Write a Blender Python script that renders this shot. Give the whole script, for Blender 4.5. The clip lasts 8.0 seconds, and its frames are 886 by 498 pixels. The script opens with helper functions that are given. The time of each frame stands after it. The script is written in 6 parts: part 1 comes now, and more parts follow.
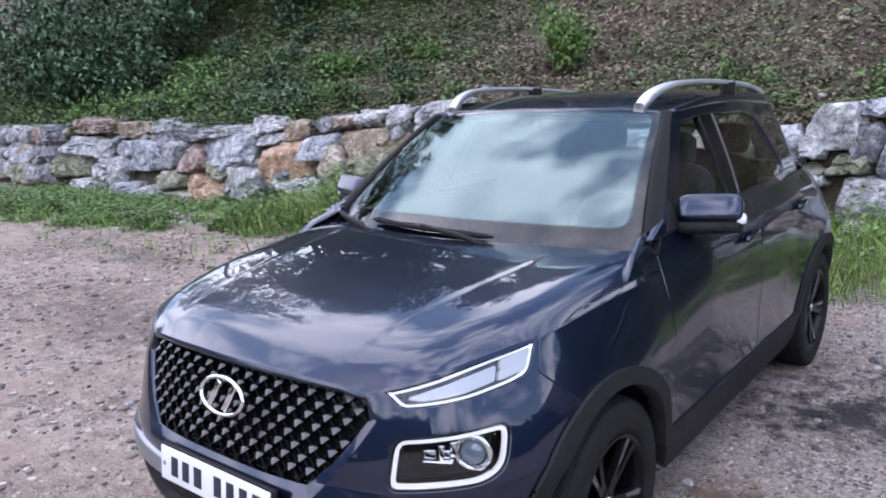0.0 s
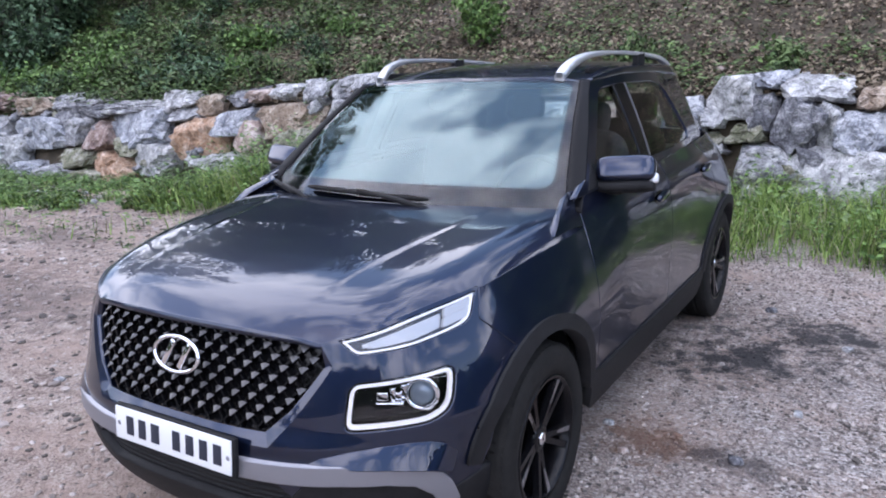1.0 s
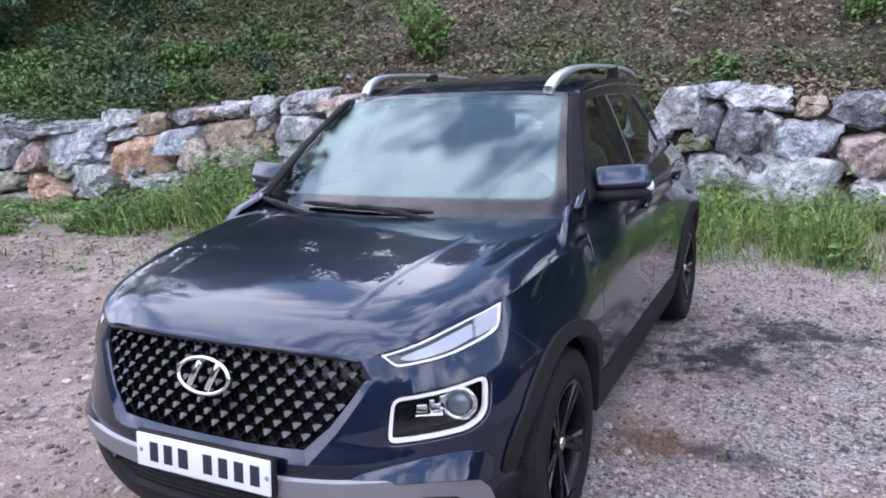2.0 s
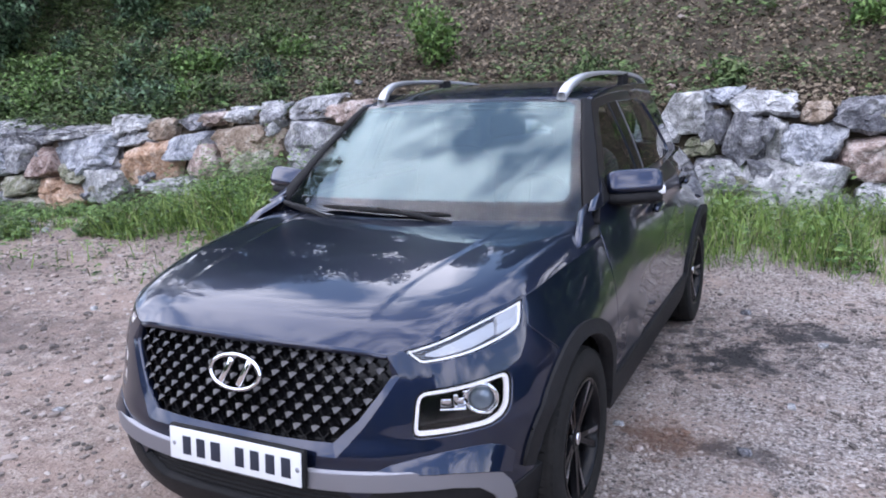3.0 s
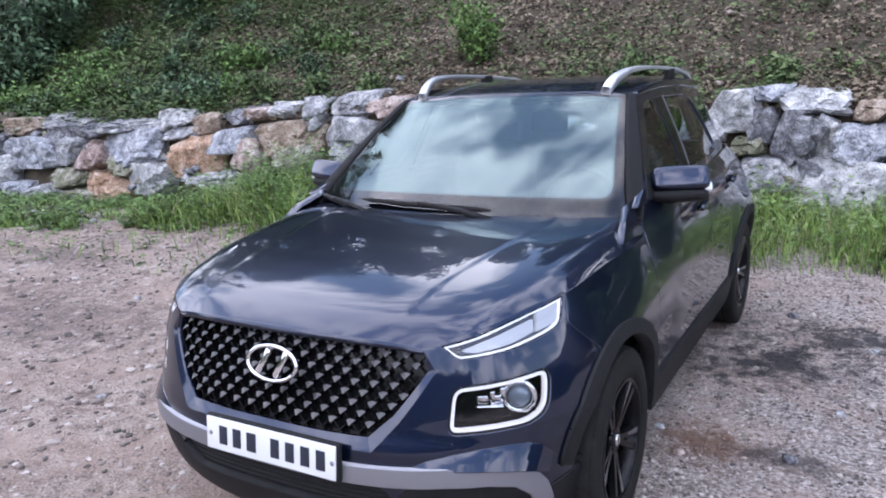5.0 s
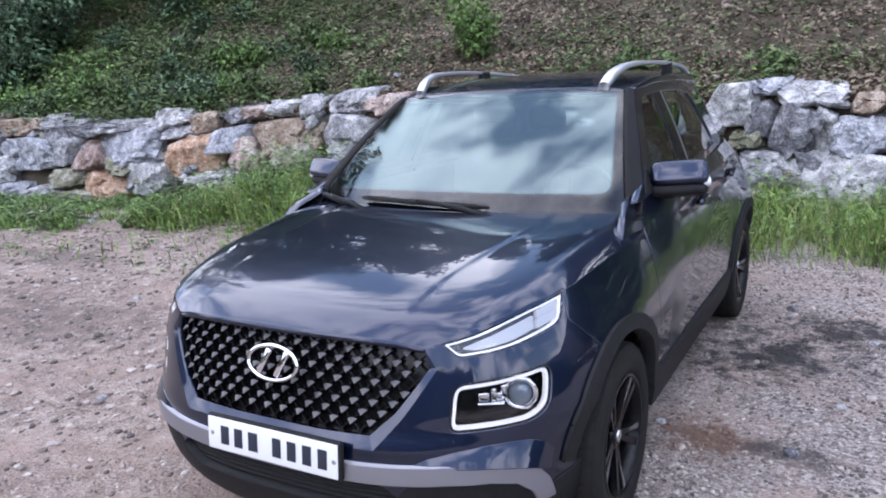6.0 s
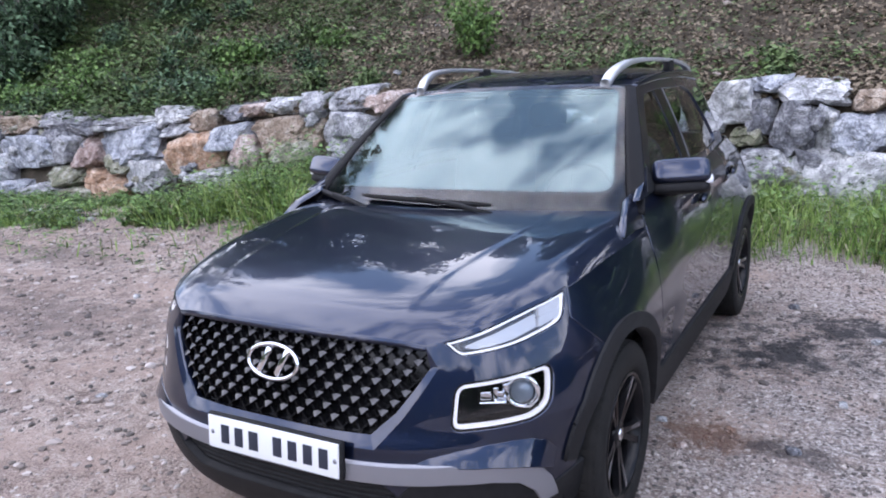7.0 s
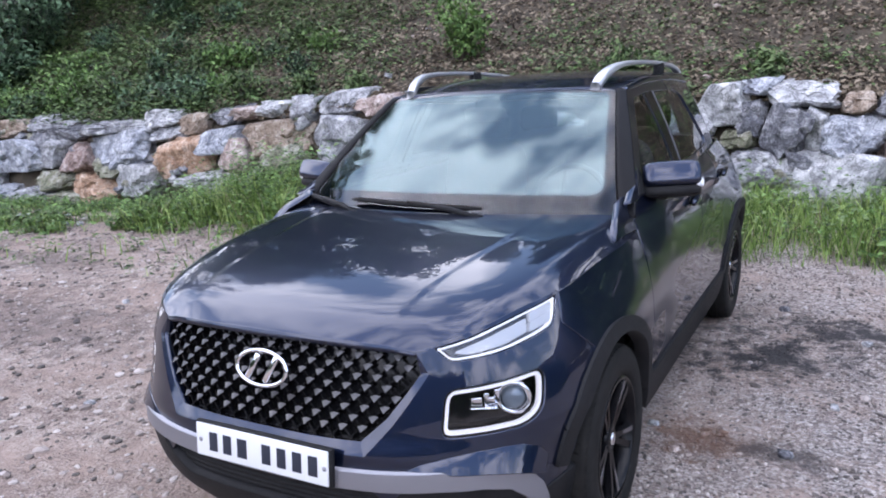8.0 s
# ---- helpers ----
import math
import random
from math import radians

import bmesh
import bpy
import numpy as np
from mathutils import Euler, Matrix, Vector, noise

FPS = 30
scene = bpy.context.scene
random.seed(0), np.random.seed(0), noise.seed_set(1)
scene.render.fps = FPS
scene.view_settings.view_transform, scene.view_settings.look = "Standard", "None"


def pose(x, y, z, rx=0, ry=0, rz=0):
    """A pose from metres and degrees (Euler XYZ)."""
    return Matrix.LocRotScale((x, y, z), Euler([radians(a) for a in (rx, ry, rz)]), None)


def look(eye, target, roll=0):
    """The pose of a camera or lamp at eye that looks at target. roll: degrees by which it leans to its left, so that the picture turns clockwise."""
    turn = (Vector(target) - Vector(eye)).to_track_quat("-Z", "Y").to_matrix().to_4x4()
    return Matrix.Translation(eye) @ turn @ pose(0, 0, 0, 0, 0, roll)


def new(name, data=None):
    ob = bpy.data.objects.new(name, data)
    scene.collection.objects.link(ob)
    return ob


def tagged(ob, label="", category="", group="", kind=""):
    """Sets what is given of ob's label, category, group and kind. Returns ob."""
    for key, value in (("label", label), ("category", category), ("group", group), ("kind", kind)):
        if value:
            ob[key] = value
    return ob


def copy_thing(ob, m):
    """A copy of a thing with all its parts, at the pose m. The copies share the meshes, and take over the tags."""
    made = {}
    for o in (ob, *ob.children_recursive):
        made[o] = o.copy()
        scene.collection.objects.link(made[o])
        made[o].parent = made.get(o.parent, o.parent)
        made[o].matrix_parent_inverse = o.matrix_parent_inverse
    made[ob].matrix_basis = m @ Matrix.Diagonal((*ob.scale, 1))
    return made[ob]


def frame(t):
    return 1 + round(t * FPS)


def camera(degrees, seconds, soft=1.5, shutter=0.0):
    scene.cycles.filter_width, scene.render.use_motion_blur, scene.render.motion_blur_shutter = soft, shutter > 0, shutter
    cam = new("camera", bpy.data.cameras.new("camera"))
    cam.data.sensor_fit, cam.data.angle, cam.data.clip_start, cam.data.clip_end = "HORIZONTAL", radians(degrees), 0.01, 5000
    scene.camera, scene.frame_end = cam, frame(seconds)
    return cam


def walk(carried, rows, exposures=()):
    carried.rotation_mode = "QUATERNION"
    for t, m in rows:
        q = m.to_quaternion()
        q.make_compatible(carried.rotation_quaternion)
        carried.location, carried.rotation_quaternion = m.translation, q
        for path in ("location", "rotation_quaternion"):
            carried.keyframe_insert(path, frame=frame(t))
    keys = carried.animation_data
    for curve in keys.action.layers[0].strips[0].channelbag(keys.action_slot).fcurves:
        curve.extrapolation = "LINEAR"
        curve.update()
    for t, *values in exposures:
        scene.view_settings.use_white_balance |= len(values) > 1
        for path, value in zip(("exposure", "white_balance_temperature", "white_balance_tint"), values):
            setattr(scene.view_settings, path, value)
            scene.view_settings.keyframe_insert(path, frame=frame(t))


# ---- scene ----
# ---------------------------------------------------------------- camera
cam = camera(60.5, 8.0, soft=1.9)
PATH = [
    (0, (1.811, -1.13, 1.587), (0.585, 0.398, 1.183), -2.2),
    (0.5, (1.795, -1.207, 1.596), (0.718, 0.424, 1.172), -1.4),
    (1, (1.837, -1.309, 1.567), (0.8, 0.334, 1.095), -2.2),
    (1.5, (1.742, -1.409, 1.59), (0.792, 0.292, 1.138), -2.7),
    (1.7, (1.646, -1.433, 1.578), (0.747, 0.299, 1.142), -3.2),
    (2.8, (1.581, -1.572, 1.584), (0.702, 0.166, 1.131), -2.6),
    (3, (1.595, -1.58, 1.59), (0.7, 0.156, 1.159), -2.9),
    (3.5, (1.598, -1.583, 1.586), (0.64, 0.126, 1.184), -3.2),
    (4, (1.584, -1.58, 1.583), (0.58, 0.103, 1.18), -2.8),
    (4.5, (1.57, -1.579, 1.58), (0.539, 0.085, 1.172), -2.7),
    (5, (1.58, -1.553, 1.574), (0.595, 0.133, 1.141), -2.6),
    (6.5, (1.572, -1.551, 1.578), (0.588, 0.133, 1.134), -3.3),
    (7, (1.566, -1.543, 1.575), (0.585, 0.142, 1.127), -3.2),
    (7.5, (1.577, -1.53, 1.578), (0.618, 0.169, 1.137), -3.3),
    (8, (1.562, -1.524, 1.576), (0.599, 0.173, 1.134), -3.3),
]
walk(cam, [(t, look(eye, target, roll)) for t, eye, target, roll in PATH], exposures=[(0.0, 0.20, 6950, 20), (8.0, 0.24, 6950, 20)])

# ---------------------------------------------------------------- light
from mathutils import geometry

SUN_ELEV, SUN_ROT = radians(52), radians(215)
world = bpy.data.worlds.new("sky")
scene.world = world
world.use_nodes = True
wt = world.node_tree
wt.nodes.clear()


def node(tree, kind, **inputs):
    n = tree.nodes.new(kind)
    for key, value in inputs.items():
        n.inputs[key.replace("_", " ")].default_value = value
    return n


w_out = node(wt, "ShaderNodeOutputWorld")
w_bg = node(wt, "ShaderNodeBackground", Strength=0.15)
w_sky = wt.nodes.new("ShaderNodeTexSky")
w_sky.sky_type = "NISHITA"
w_sky.sun_disc = False
w_sky.sun_elevation, w_sky.sun_rotation = SUN_ELEV, SUN_ROT
w_sky.dust_density = 0.6
w_co = node(wt, "ShaderNodeTexCoord")
w_map = node(wt, "ShaderNodeMapping")
w_map.inputs["Scale"].default_value = (1.0, 1.0, 1.25)
w_map.inputs["Rotation"].default_value = (0.0, 0.0, radians(38))
w_noise = node(wt, "ShaderNodeTexNoise", Scale=2.6, Detail=10.0, Roughness=0.56, Distortion=0.25)
w_ramp = node(wt, "ShaderNodeValToRGB")
w_ramp.color_ramp.elements[0].position = 0.45
w_ramp.color_ramp.elements[1].position = 0.57
w_shade = node(wt, "ShaderNodeTexNoise", Scale=4.5, Detail=7.0, Roughness=0.6)
w_cloud = node(wt, "ShaderNodeMix")
w_cloud.data_type = "RGBA"
w_cloud.inputs["A"].default_value = (8.8, 11.4, 16.2, 1)
w_cloud.inputs["B"].default_value = (30.0, 33.0, 38.0, 1)
w_mix = node(wt, "ShaderNodeMix")
w_mix.data_type = "RGBA"
wt.links.new(w_co.outputs["Generated"], w_map.inputs["Vector"])
wt.links.new(w_map.outputs["Vector"], w_noise.inputs["Vector"])
wt.links.new(w_map.outputs["Vector"], w_shade.inputs["Vector"])
wt.links.new(w_noise.outputs["Fac"], w_ramp.inputs["Fac"])
wt.links.new(w_shade.outputs["Fac"], w_cloud.inputs["Factor"])
wt.links.new(w_ramp.outputs["Color"], w_mix.inputs["Factor"])
w_veil = node(wt, "ShaderNodeMix")
w_veil.data_type = "RGBA"
w_veil.blend_type = "ADD"
w_veil.inputs["Factor"].default_value = 1.0
w_veil.inputs["B"].default_value = (1.8, 3.3, 5.9, 1)
wt.links.new(w_sky.outputs["Color"], w_veil.inputs["A"])
wt.links.new(w_veil.outputs["Result"], w_mix.inputs["A"])
wt.links.new(w_cloud.outputs["Result"], w_mix.inputs["B"])
wt.links.new(w_mix.outputs["Result"], w_bg.inputs["Color"])
wt.links.new(w_bg.outputs["Background"], w_out.inputs["Surface"])

sun = new("sun", bpy.data.lights.new("sun", "SUN"))
sun.data.energy, sun.data.angle, sun.data.color = 0.55, radians(120), (1.0, 0.97, 0.93)
sun.matrix_world = look((0, 0, 30), Vector((0, 0, 30)) - Vector((math.sin(SUN_ROT) * math.cos(SUN_ELEV), math.cos(SUN_ROT) * math.cos(SUN_ELEV), math.sin(SUN_ELEV))))


# ---------------------------------------------------------------- materials
def material(name, color, rough=0.6, metal=0.0, **more):
    """A principled material with its nodes, and the main node."""
    m = bpy.data.materials.new(name)
    m.use_nodes = True
    p = m.node_tree.nodes["Principled BSDF"]
    p.inputs["Base Color"].default_value = (*color, 1)
    p.inputs["Roughness"].default_value = rough
    p.inputs["Metallic"].default_value = metal
    for key, value in more.items():
        p.inputs[key.replace("_", " ")].default_value = value
    return m, p


def ramp(t, stops):
    r = t.nodes.new("ShaderNodeValToRGB")
    e = r.color_ramp.elements
    while len(e) < len(stops):
        e.new(0.5)
    for el, (pos, col) in zip(e, stops):
        el.position, el.color = pos, (*col, 1)
    return r


def varied(name, stops, scale, rough=0.7, bump=0.0, bump_scale=None, detail=8.0, metal=0.0, fine=None, island=0.0, world_space=False, **more):
    """A material whose colour runs through stops by two scales of noise, with a bump of its own."""
    m, p = material(name, stops[0][1], rough, metal, **more)
    t = m.node_tree
    co = t.nodes.new("ShaderNodeTexCoord")
    geo = t.nodes.new("ShaderNodeNewGeometry")
    source = geo.outputs["Position"] if world_space else co.outputs["Object"]
    n1 = node(t, "ShaderNodeTexNoise", Scale=scale, Detail=detail, Roughness=0.62)
    n2 = node(t, "ShaderNodeTexNoise", Scale=fine or scale * 9, Detail=4.0, Roughness=0.7)
    t.links.new(source, n1.inputs["Vector"])
    t.links.new(source, n2.inputs["Vector"])
    mix = node(t, "ShaderNodeMath")
    mix.operation = "MULTIPLY_ADD"
    mix.inputs[1].default_value = 0.65
    half = node(t, "ShaderNodeMath")
    half.operation = "MULTIPLY"
    half.inputs[1].default_value = 0.35
    t.links.new(n2.outputs["Fac"], half.inputs[0])
    t.links.new(n1.outputs["Fac"], mix.inputs[0])
    t.links.new(half.outputs[0], mix.inputs[2])
    value = mix.outputs[0]
    if island:
        isl = node(t, "ShaderNodeMath")
        isl.operation = "MULTIPLY_ADD"
        isl.inputs[1].default_value = island
        off = node(t, "ShaderNodeMath")
        off.operation = "SUBTRACT"
        off.inputs[1].default_value = island / 2
        t.links.new(geo.outputs["Random Per Island"], isl.inputs[0])
        t.links.new(value, isl.inputs[2])
        t.links.new(isl.outputs[0], off.inputs[0])
        value = off.outputs[0]
    r = ramp(t, stops)
    t.links.new(value, r.inputs["Fac"])
    t.links.new(r.outputs["Color"], p.inputs["Base Color"])
    if bump:
        b = node(t, "ShaderNodeBump", Strength=bump, Distance=0.02)
        n3 = node(t, "ShaderNodeTexNoise", Scale=bump_scale or scale * 4, Detail=8.0, Roughness=0.65)
        t.links.new(source, n3.inputs["Vector"])
        t.links.new(n3.outputs["Fac"], b.inputs["Height"])
        t.links.new(b.outputs["Normal"], p.inputs["Normal"])
    return m


PAINT, _p = material("navy_paint", (0.0105, 0.0175, 0.0430), 0.34, 0.85, Specular_IOR_Level=0.0, Coat_Weight=1.0, Coat_Roughness=0.006, Coat_IOR=1.56)
PLASTIC = varied("black_plastic", [(0.3, (0.007, 0.007, 0.008)), (0.7, (0.018, 0.018, 0.019))], 30, 0.6, 0.12, 400, Specular_IOR_Level=0.2)
GLOSS_BLACK, _p = material("gloss_black", (0.005, 0.005, 0.006), 0.12, Specular_IOR_Level=0.2)
MATT_BLACK, _p = material("matt_black", (0.006, 0.006, 0.007), 0.5, Specular_IOR_Level=0.12)
SILVER, _p = material("satin_silver", (0.66, 0.66, 0.68), 0.36, 0.75)
FRAME_SHEEN, _p = material("frame_sheen_grey", (0.10, 0.10, 0.105), 0.35, 0.3)
SKID, _p = material("silver_trim", (0.27, 0.27, 0.295), 0.40, 0.6)
CHROME, _p = material("chrome", (0.85, 0.85, 0.87), 0.08, 1.0)
RUBBER = varied("tyre_rubber", [(0.3, (0.007, 0.007, 0.007)), (0.7, (0.020, 0.019, 0.018))], 25, 0.8, 0.1, 200, Specular_IOR_Level=0.2)
DARK, _p = material("cabin_dark", (0.02, 0.021, 0.024), 0.75)
SEAT = varied("seat_cloth", [(0.3, (0.03, 0.031, 0.035)), (0.7, (0.055, 0.056, 0.06))], 60, 0.85, 0.1, 500)
WHITE_LAMP, _p = material("lamp_white", (0.86, 0.88, 0.92), 0.18, 0.0, Coat_Weight=1.0)
LAMP_GREY, _p = material("lamp_housing", (0.05, 0.05, 0.055), 0.3, 0.3)
PLATE, _p = material("plate_white", (0.70, 0.71, 0.71), 0.4)
INK, _p = material("plate_ink", (0.015, 0.02, 0.035), 0.5)


def glass(name, tint, ior=1.6, film=None):
    m, p = material(name, tint, 0.0, 0.0)
    t = m.node_tree
    t.nodes.remove(p)
    out = t.nodes["Material Output"]
    clear = node(t, "ShaderNodeBsdfTransparent", Color=(*tint, 1))
    gloss = node(t, "ShaderNodeBsdfGlossy", Color=(1, 1, 1, 1), Roughness=0.0)
    fres = node(t, "ShaderNodeFresnel", IOR=ior)
    mix = t.nodes.new("ShaderNodeMixShader")
    if film:
        mix.inputs[0].default_value = film[0]
        gloss.inputs["Color"].default_value = (*film[1], 1)
    else:
        t.links.new(fres.outputs[0], mix.inputs[0])
    t.links.new(clear.outputs[0], mix.inputs[1])
    t.links.new(gloss.outputs[0], mix.inputs[2])
    t.links.new(mix.outputs[0], out.inputs["Surface"])
    return m


SCREEN_GLASS = glass("windscreen_glass", (0.93, 0.96, 0.95), 1.52)
# Added film with a fixed mirror share, brightening the windscreen's sky reflection.
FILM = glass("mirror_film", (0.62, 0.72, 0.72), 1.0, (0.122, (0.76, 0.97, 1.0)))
SIDE_GLASS = glass("side_glass", (0.78, 0.84, 0.83), 1.5)
LENS_GLASS = glass("lens_glass", (0.95, 0.96, 0.98), 1.5)


# ---------------------------------------------------------------- building helpers
def mesh_object(name, verts, faces, mat, parent=None, label="", smooth=True, normals=None):
    me = bpy.data.meshes.new(name)
    me.from_pydata([tuple(map(float, v)) for v in verts], [], [tuple(map(int, f)) for f in faces])
    me.materials.append(mat)
    if smooth:
        me.shade_smooth()
    me.update()
    ob = new(name, me)
    if parent:
        ob.parent = parent
    return tagged(ob, label)


def part(name, bm, mat, parent=None, label="", smooth=True, sharp=35):
    me = bpy.data.meshes.new(name)
    if smooth:
        for f in bm.faces:
            f.smooth = True
        for e in bm.edges:
            if len(e.link_faces) == 2 and e.calc_face_angle(0) > radians(sharp):
                e.smooth = False
    bm.to_mesh(me)
    bm.free()
    me.materials.append(mat)
    ob = new(name, me)
    if parent:
        ob.parent = parent
    return tagged(ob, label)


def thing(name, label, category, group="", kind="", place=(0, 0, 0)):
    ob = new(name)
    ob.location = place
    ob.empty_display_size = 0.2
    return tagged(ob, label, category, group, kind)


def spline(table):
    """A smooth function through rows of (x, y)."""
    xs, ys = np.array(table, float).T
    d = np.gradient(ys, xs)

    def value(x):
        x = np.clip(np.asarray(x, float), xs[0], xs[-1])
        i = np.clip(np.searchsorted(xs, x, side="right") - 1, 0, len(xs) - 2)
        h = xs[i + 1] - xs[i]
        u = (x - xs[i]) / h
        return (ys[i] * (2 * u**3 - 3 * u**2 + 1) + ys[i + 1] * (3 * u**2 - 2 * u**3)
                + h * (d[i] * (u**3 - 2 * u**2 + u) + d[i + 1] * (u**3 - u**2)))
    return value


def step(x, a, b):
    u = np.clip((np.asarray(x, float) - a) / (b - a), 0, 1)
    return u * u * (3 - 2 * u)


def rounded(points, radius, n=5):
    """A closed outline with its corners rounded; radius: one, or one per corner."""
    pts = [np.array(p, float) for p in points]
    radii = radius if isinstance(radius, (list, tuple)) else [radius] * len(pts)
    out = []
    for i, p in enumerate(pts):
        a, b = pts[i - 1] - p, pts[(i + 1) % len(pts)] - p
        la, lb = np.linalg.norm(a), np.linalg.norm(b)
        r = min(radii[i], la * 0.49, lb * 0.49)
        if r < 1e-5:
            out.append(p)
            continue
        s, e = p + a / la * r, p + b / lb * r
        for k in range(n + 1):
            u = k / n
            out.append((1 - u) ** 2 * s + 2 * u * (1 - u) * p + u * u * e)
    return out


def refine(points, h):
    out = []
    for i, p in enumerate(points):
        q = points[(i + 1) % len(points)]
        p, q = np.array(p, float), np.array(q, float)
        k = max(1, int(np.ceil(np.linalg.norm(q - p) / h)))
        out += [p + (q - p) * j / k for j in range(k)]
    return out


def inside(pts, poly):
    pts, poly = np.asarray(pts, float), np.asarray(poly, float)
    x, y = pts[:, 0], pts[:, 1]
    res = np.zeros(len(pts), bool)
    j = len(poly) - 1
    for i in range(len(poly)):
        (xi, yi), (xj, yj) = poly[i], poly[j]
        if yi != yj:
            res ^= ((yi > y) != (yj > y)) & (x < (xj - xi) * (y - yi) / (yj - yi) + xi)
        j = i
    return res


def edge_distance(pts, poly):
    pts, a = np.asarray(pts, float), np.asarray(poly, float)
    b = np.roll(a, -1, 0)
    d = np.full(len(pts), 1e9)
    for p, q in zip(a, b):
        w = q - p
        u = np.clip(((pts - p) @ w) / max(w @ w, 1e-12), 0, 1)
        d = np.minimum(d, np.hypot(*(pts - p - u[:, None] * w).T))
    return d


def trimmed(name, surf, outline, mat, parent, label="", holes=(), h=0.03, depth=0.012, lift=0.0, lip=0.0025, flip=False, relief=None):
    """A panel: the part of the surface surf(u, v) within an outline, less holes, with rounded edges turned inward by depth.
    relief(u, v): height over the surface."""
    loops = [refine(o, h) for o in (outline, *holes)]
    allp = np.concatenate([np.array(l) for l in loops])
    lo, hi = allp.min(0), allp.max(0)
    gu, gv = np.meshgrid(np.arange(lo[0], hi[0], h), np.arange(lo[1], hi[1], h * 0.87))
    gu[1::2] += h / 2
    grid = np.stack([gu.ravel(), gv.ravel()], 1)
    ok = inside(grid, loops[0])
    for l in loops[1:]:
        ok &= ~inside(grid, l)
    for l in loops:
        ok &= edge_distance(grid, l) > h * 0.45
    grid = grid[ok]
    pts, edges = [], []
    for l in loops:
        k = len(pts)
        pts += [Vector(p) for p in l]
        edges += [(k + i, k + (i + 1) % len(l)) for i in range(len(l))]
    nb = len(pts)
    pts += [Vector(p) for p in grid]
    v2, _, f2, *_ = geometry.delaunay_2d_cdt(pts, edges, [], 0, 1e-7)
    v2 = np.array([tuple(v) for v in v2])
    f2 = np.array([f for f in f2 if len(f) == 3])
    mid = v2[f2].mean(1)
    keep = inside(mid, loops[0])
    for l in loops[1:]:
        keep &= ~inside(mid, l)
    f2 = f2[keep]
    u, v = v2.T
    e = 1e-3
    pos = np.array(surf(u, v), float).T
    du = np.array(surf(u + e, v), float).T - np.array(surf(u - e, v), float).T
    dv = np.array(surf(u, v + e), float).T - np.array(surf(u, v - e), float).T
    nor = np.cross(du, dv)
    nor /= np.linalg.norm(nor, axis=1)[:, None] + 1e-12
    if flip:
        nor = -nor
        f2 = f2[:, ::-1]
    # faces follow the normals
    fn = np.cross(pos[f2[:, 1]] - pos[f2[:, 0]], pos[f2[:, 2]] - pos[f2[:, 0]])
    bad = (fn * nor[f2[:, 0]]).sum(1) < 0
    f2[bad] = f2[bad][:, ::-1]
    top = lift if relief is None else lift + relief(u, v)[:, None]
    if relief is not None:
        ku, kv = (relief(u + e, v) - relief(u - e, v))[:, None], (relief(u, v + e) - relief(u, v - e))[:, None]
        bent = np.cross(du + nor * ku, dv + nor * kv) * (-1 if flip else 1)
        pos = pos + nor * top
        nor = bent / (np.linalg.norm(bent, axis=1)[:, None] + 1e-12)
    else:
        pos = pos + nor * top
    # boundary edges
    count = {}
    for a, b, c in f2:
        for i, j in ((a, b), (b, c), (c, a)):
            count[(i, j)] = True
    rim = [(i, j) for (i, j) in count if (j, i) not in count]
    verts, faces = [tuple(p) for p in pos], [tuple(f) for f in f2]
    nrm = [tuple(n) for n in nor]
    out = {}
    for i, j in rim:
        d = pos[j] - pos[i]
        side = np.cross(d, nor[i])
        side /= np.linalg.norm(side) + 1e-12
        for k in (i, j):
            out.setdefault(k, []).append(side)
    ring1, ring2 = {}, {}
    for k, sides in out.items():
        s = np.mean(sides, 0)
        s /= np.linalg.norm(s) + 1e-12
        ring1[k] = len(verts)
        verts.append(tuple(pos[k] + s * lip - nor[k] * lip))
        nrm.append(tuple((s + nor[k]) / np.linalg.norm(s + nor[k])))
        ring2[k] = len(verts)
        verts.append(tuple(pos[k] + s * lip - nor[k] * max(depth, lip * 1.5)))
        nrm.append(tuple(s))
    for i, j in rim:
        faces.append((j, i, ring1[i], ring1[j]))
        faces.append((ring1[j], ring1[i], ring2[i], ring2[j]))
    me = bpy.data.meshes.new(name)
    me.from_pydata(verts, [], faces)
    me.materials.append(mat)
    me.shade_smooth()
    me.normals_split_custom_set_from_vertices(nrm)
    me.update()
    ob = new(name, me)
    if parent:
        ob.parent = parent
    return tagged(ob, label)


def mirrored(outline):
    return [(-p[0], p[1]) for p in outline]


def box_bm(bm, x0, x1, y0, y1, z0, z1, bevel=0.0, m=None):
    r = bmesh.ops.create_cube(bm, size=1)
    vs = r["verts"]
    bmesh.ops.scale(bm, vec=(x1 - x0, y1 - y0, z1 - z0), verts=vs)
    bmesh.ops.translate(bm, vec=((x0 + x1) / 2, (y0 + y1) / 2, (z0 + z1) / 2), verts=vs)
    if bevel:
        es = list({e for v in vs for e in v.link_edges})
        vs = list({v for f in bmesh.ops.bevel(bm, geom=es, offset=bevel, segments=3, profile=0.5, affect="EDGES")["faces"] for v in f.verts} | {v for v in vs if v.is_valid})
    if m is not None:
        bmesh.ops.transform(bm, matrix=m, verts=vs)
    return bm


def revolve(profile, n=48, axis="x", closed=True):
    """Vertices and faces of a (radius, offset) profile turned about an axis."""
    verts, faces, k = [], [], len(profile)
    for i in range(n):
        a = 2 * math.pi * i / n
        c, s = math.cos(a), math.sin(a)
        for r, o in profile:
            verts.append((o, r * c, r * s) if axis == "x" else (r * c, r * s, o))
    for i in range(n):
        j = (i + 1) % n
        for p in range(k if closed else k - 1):
            q = (p + 1) % k
            faces.append((i * k + p, j * k + p, j * k + q, i * k + q))
    return verts, faces


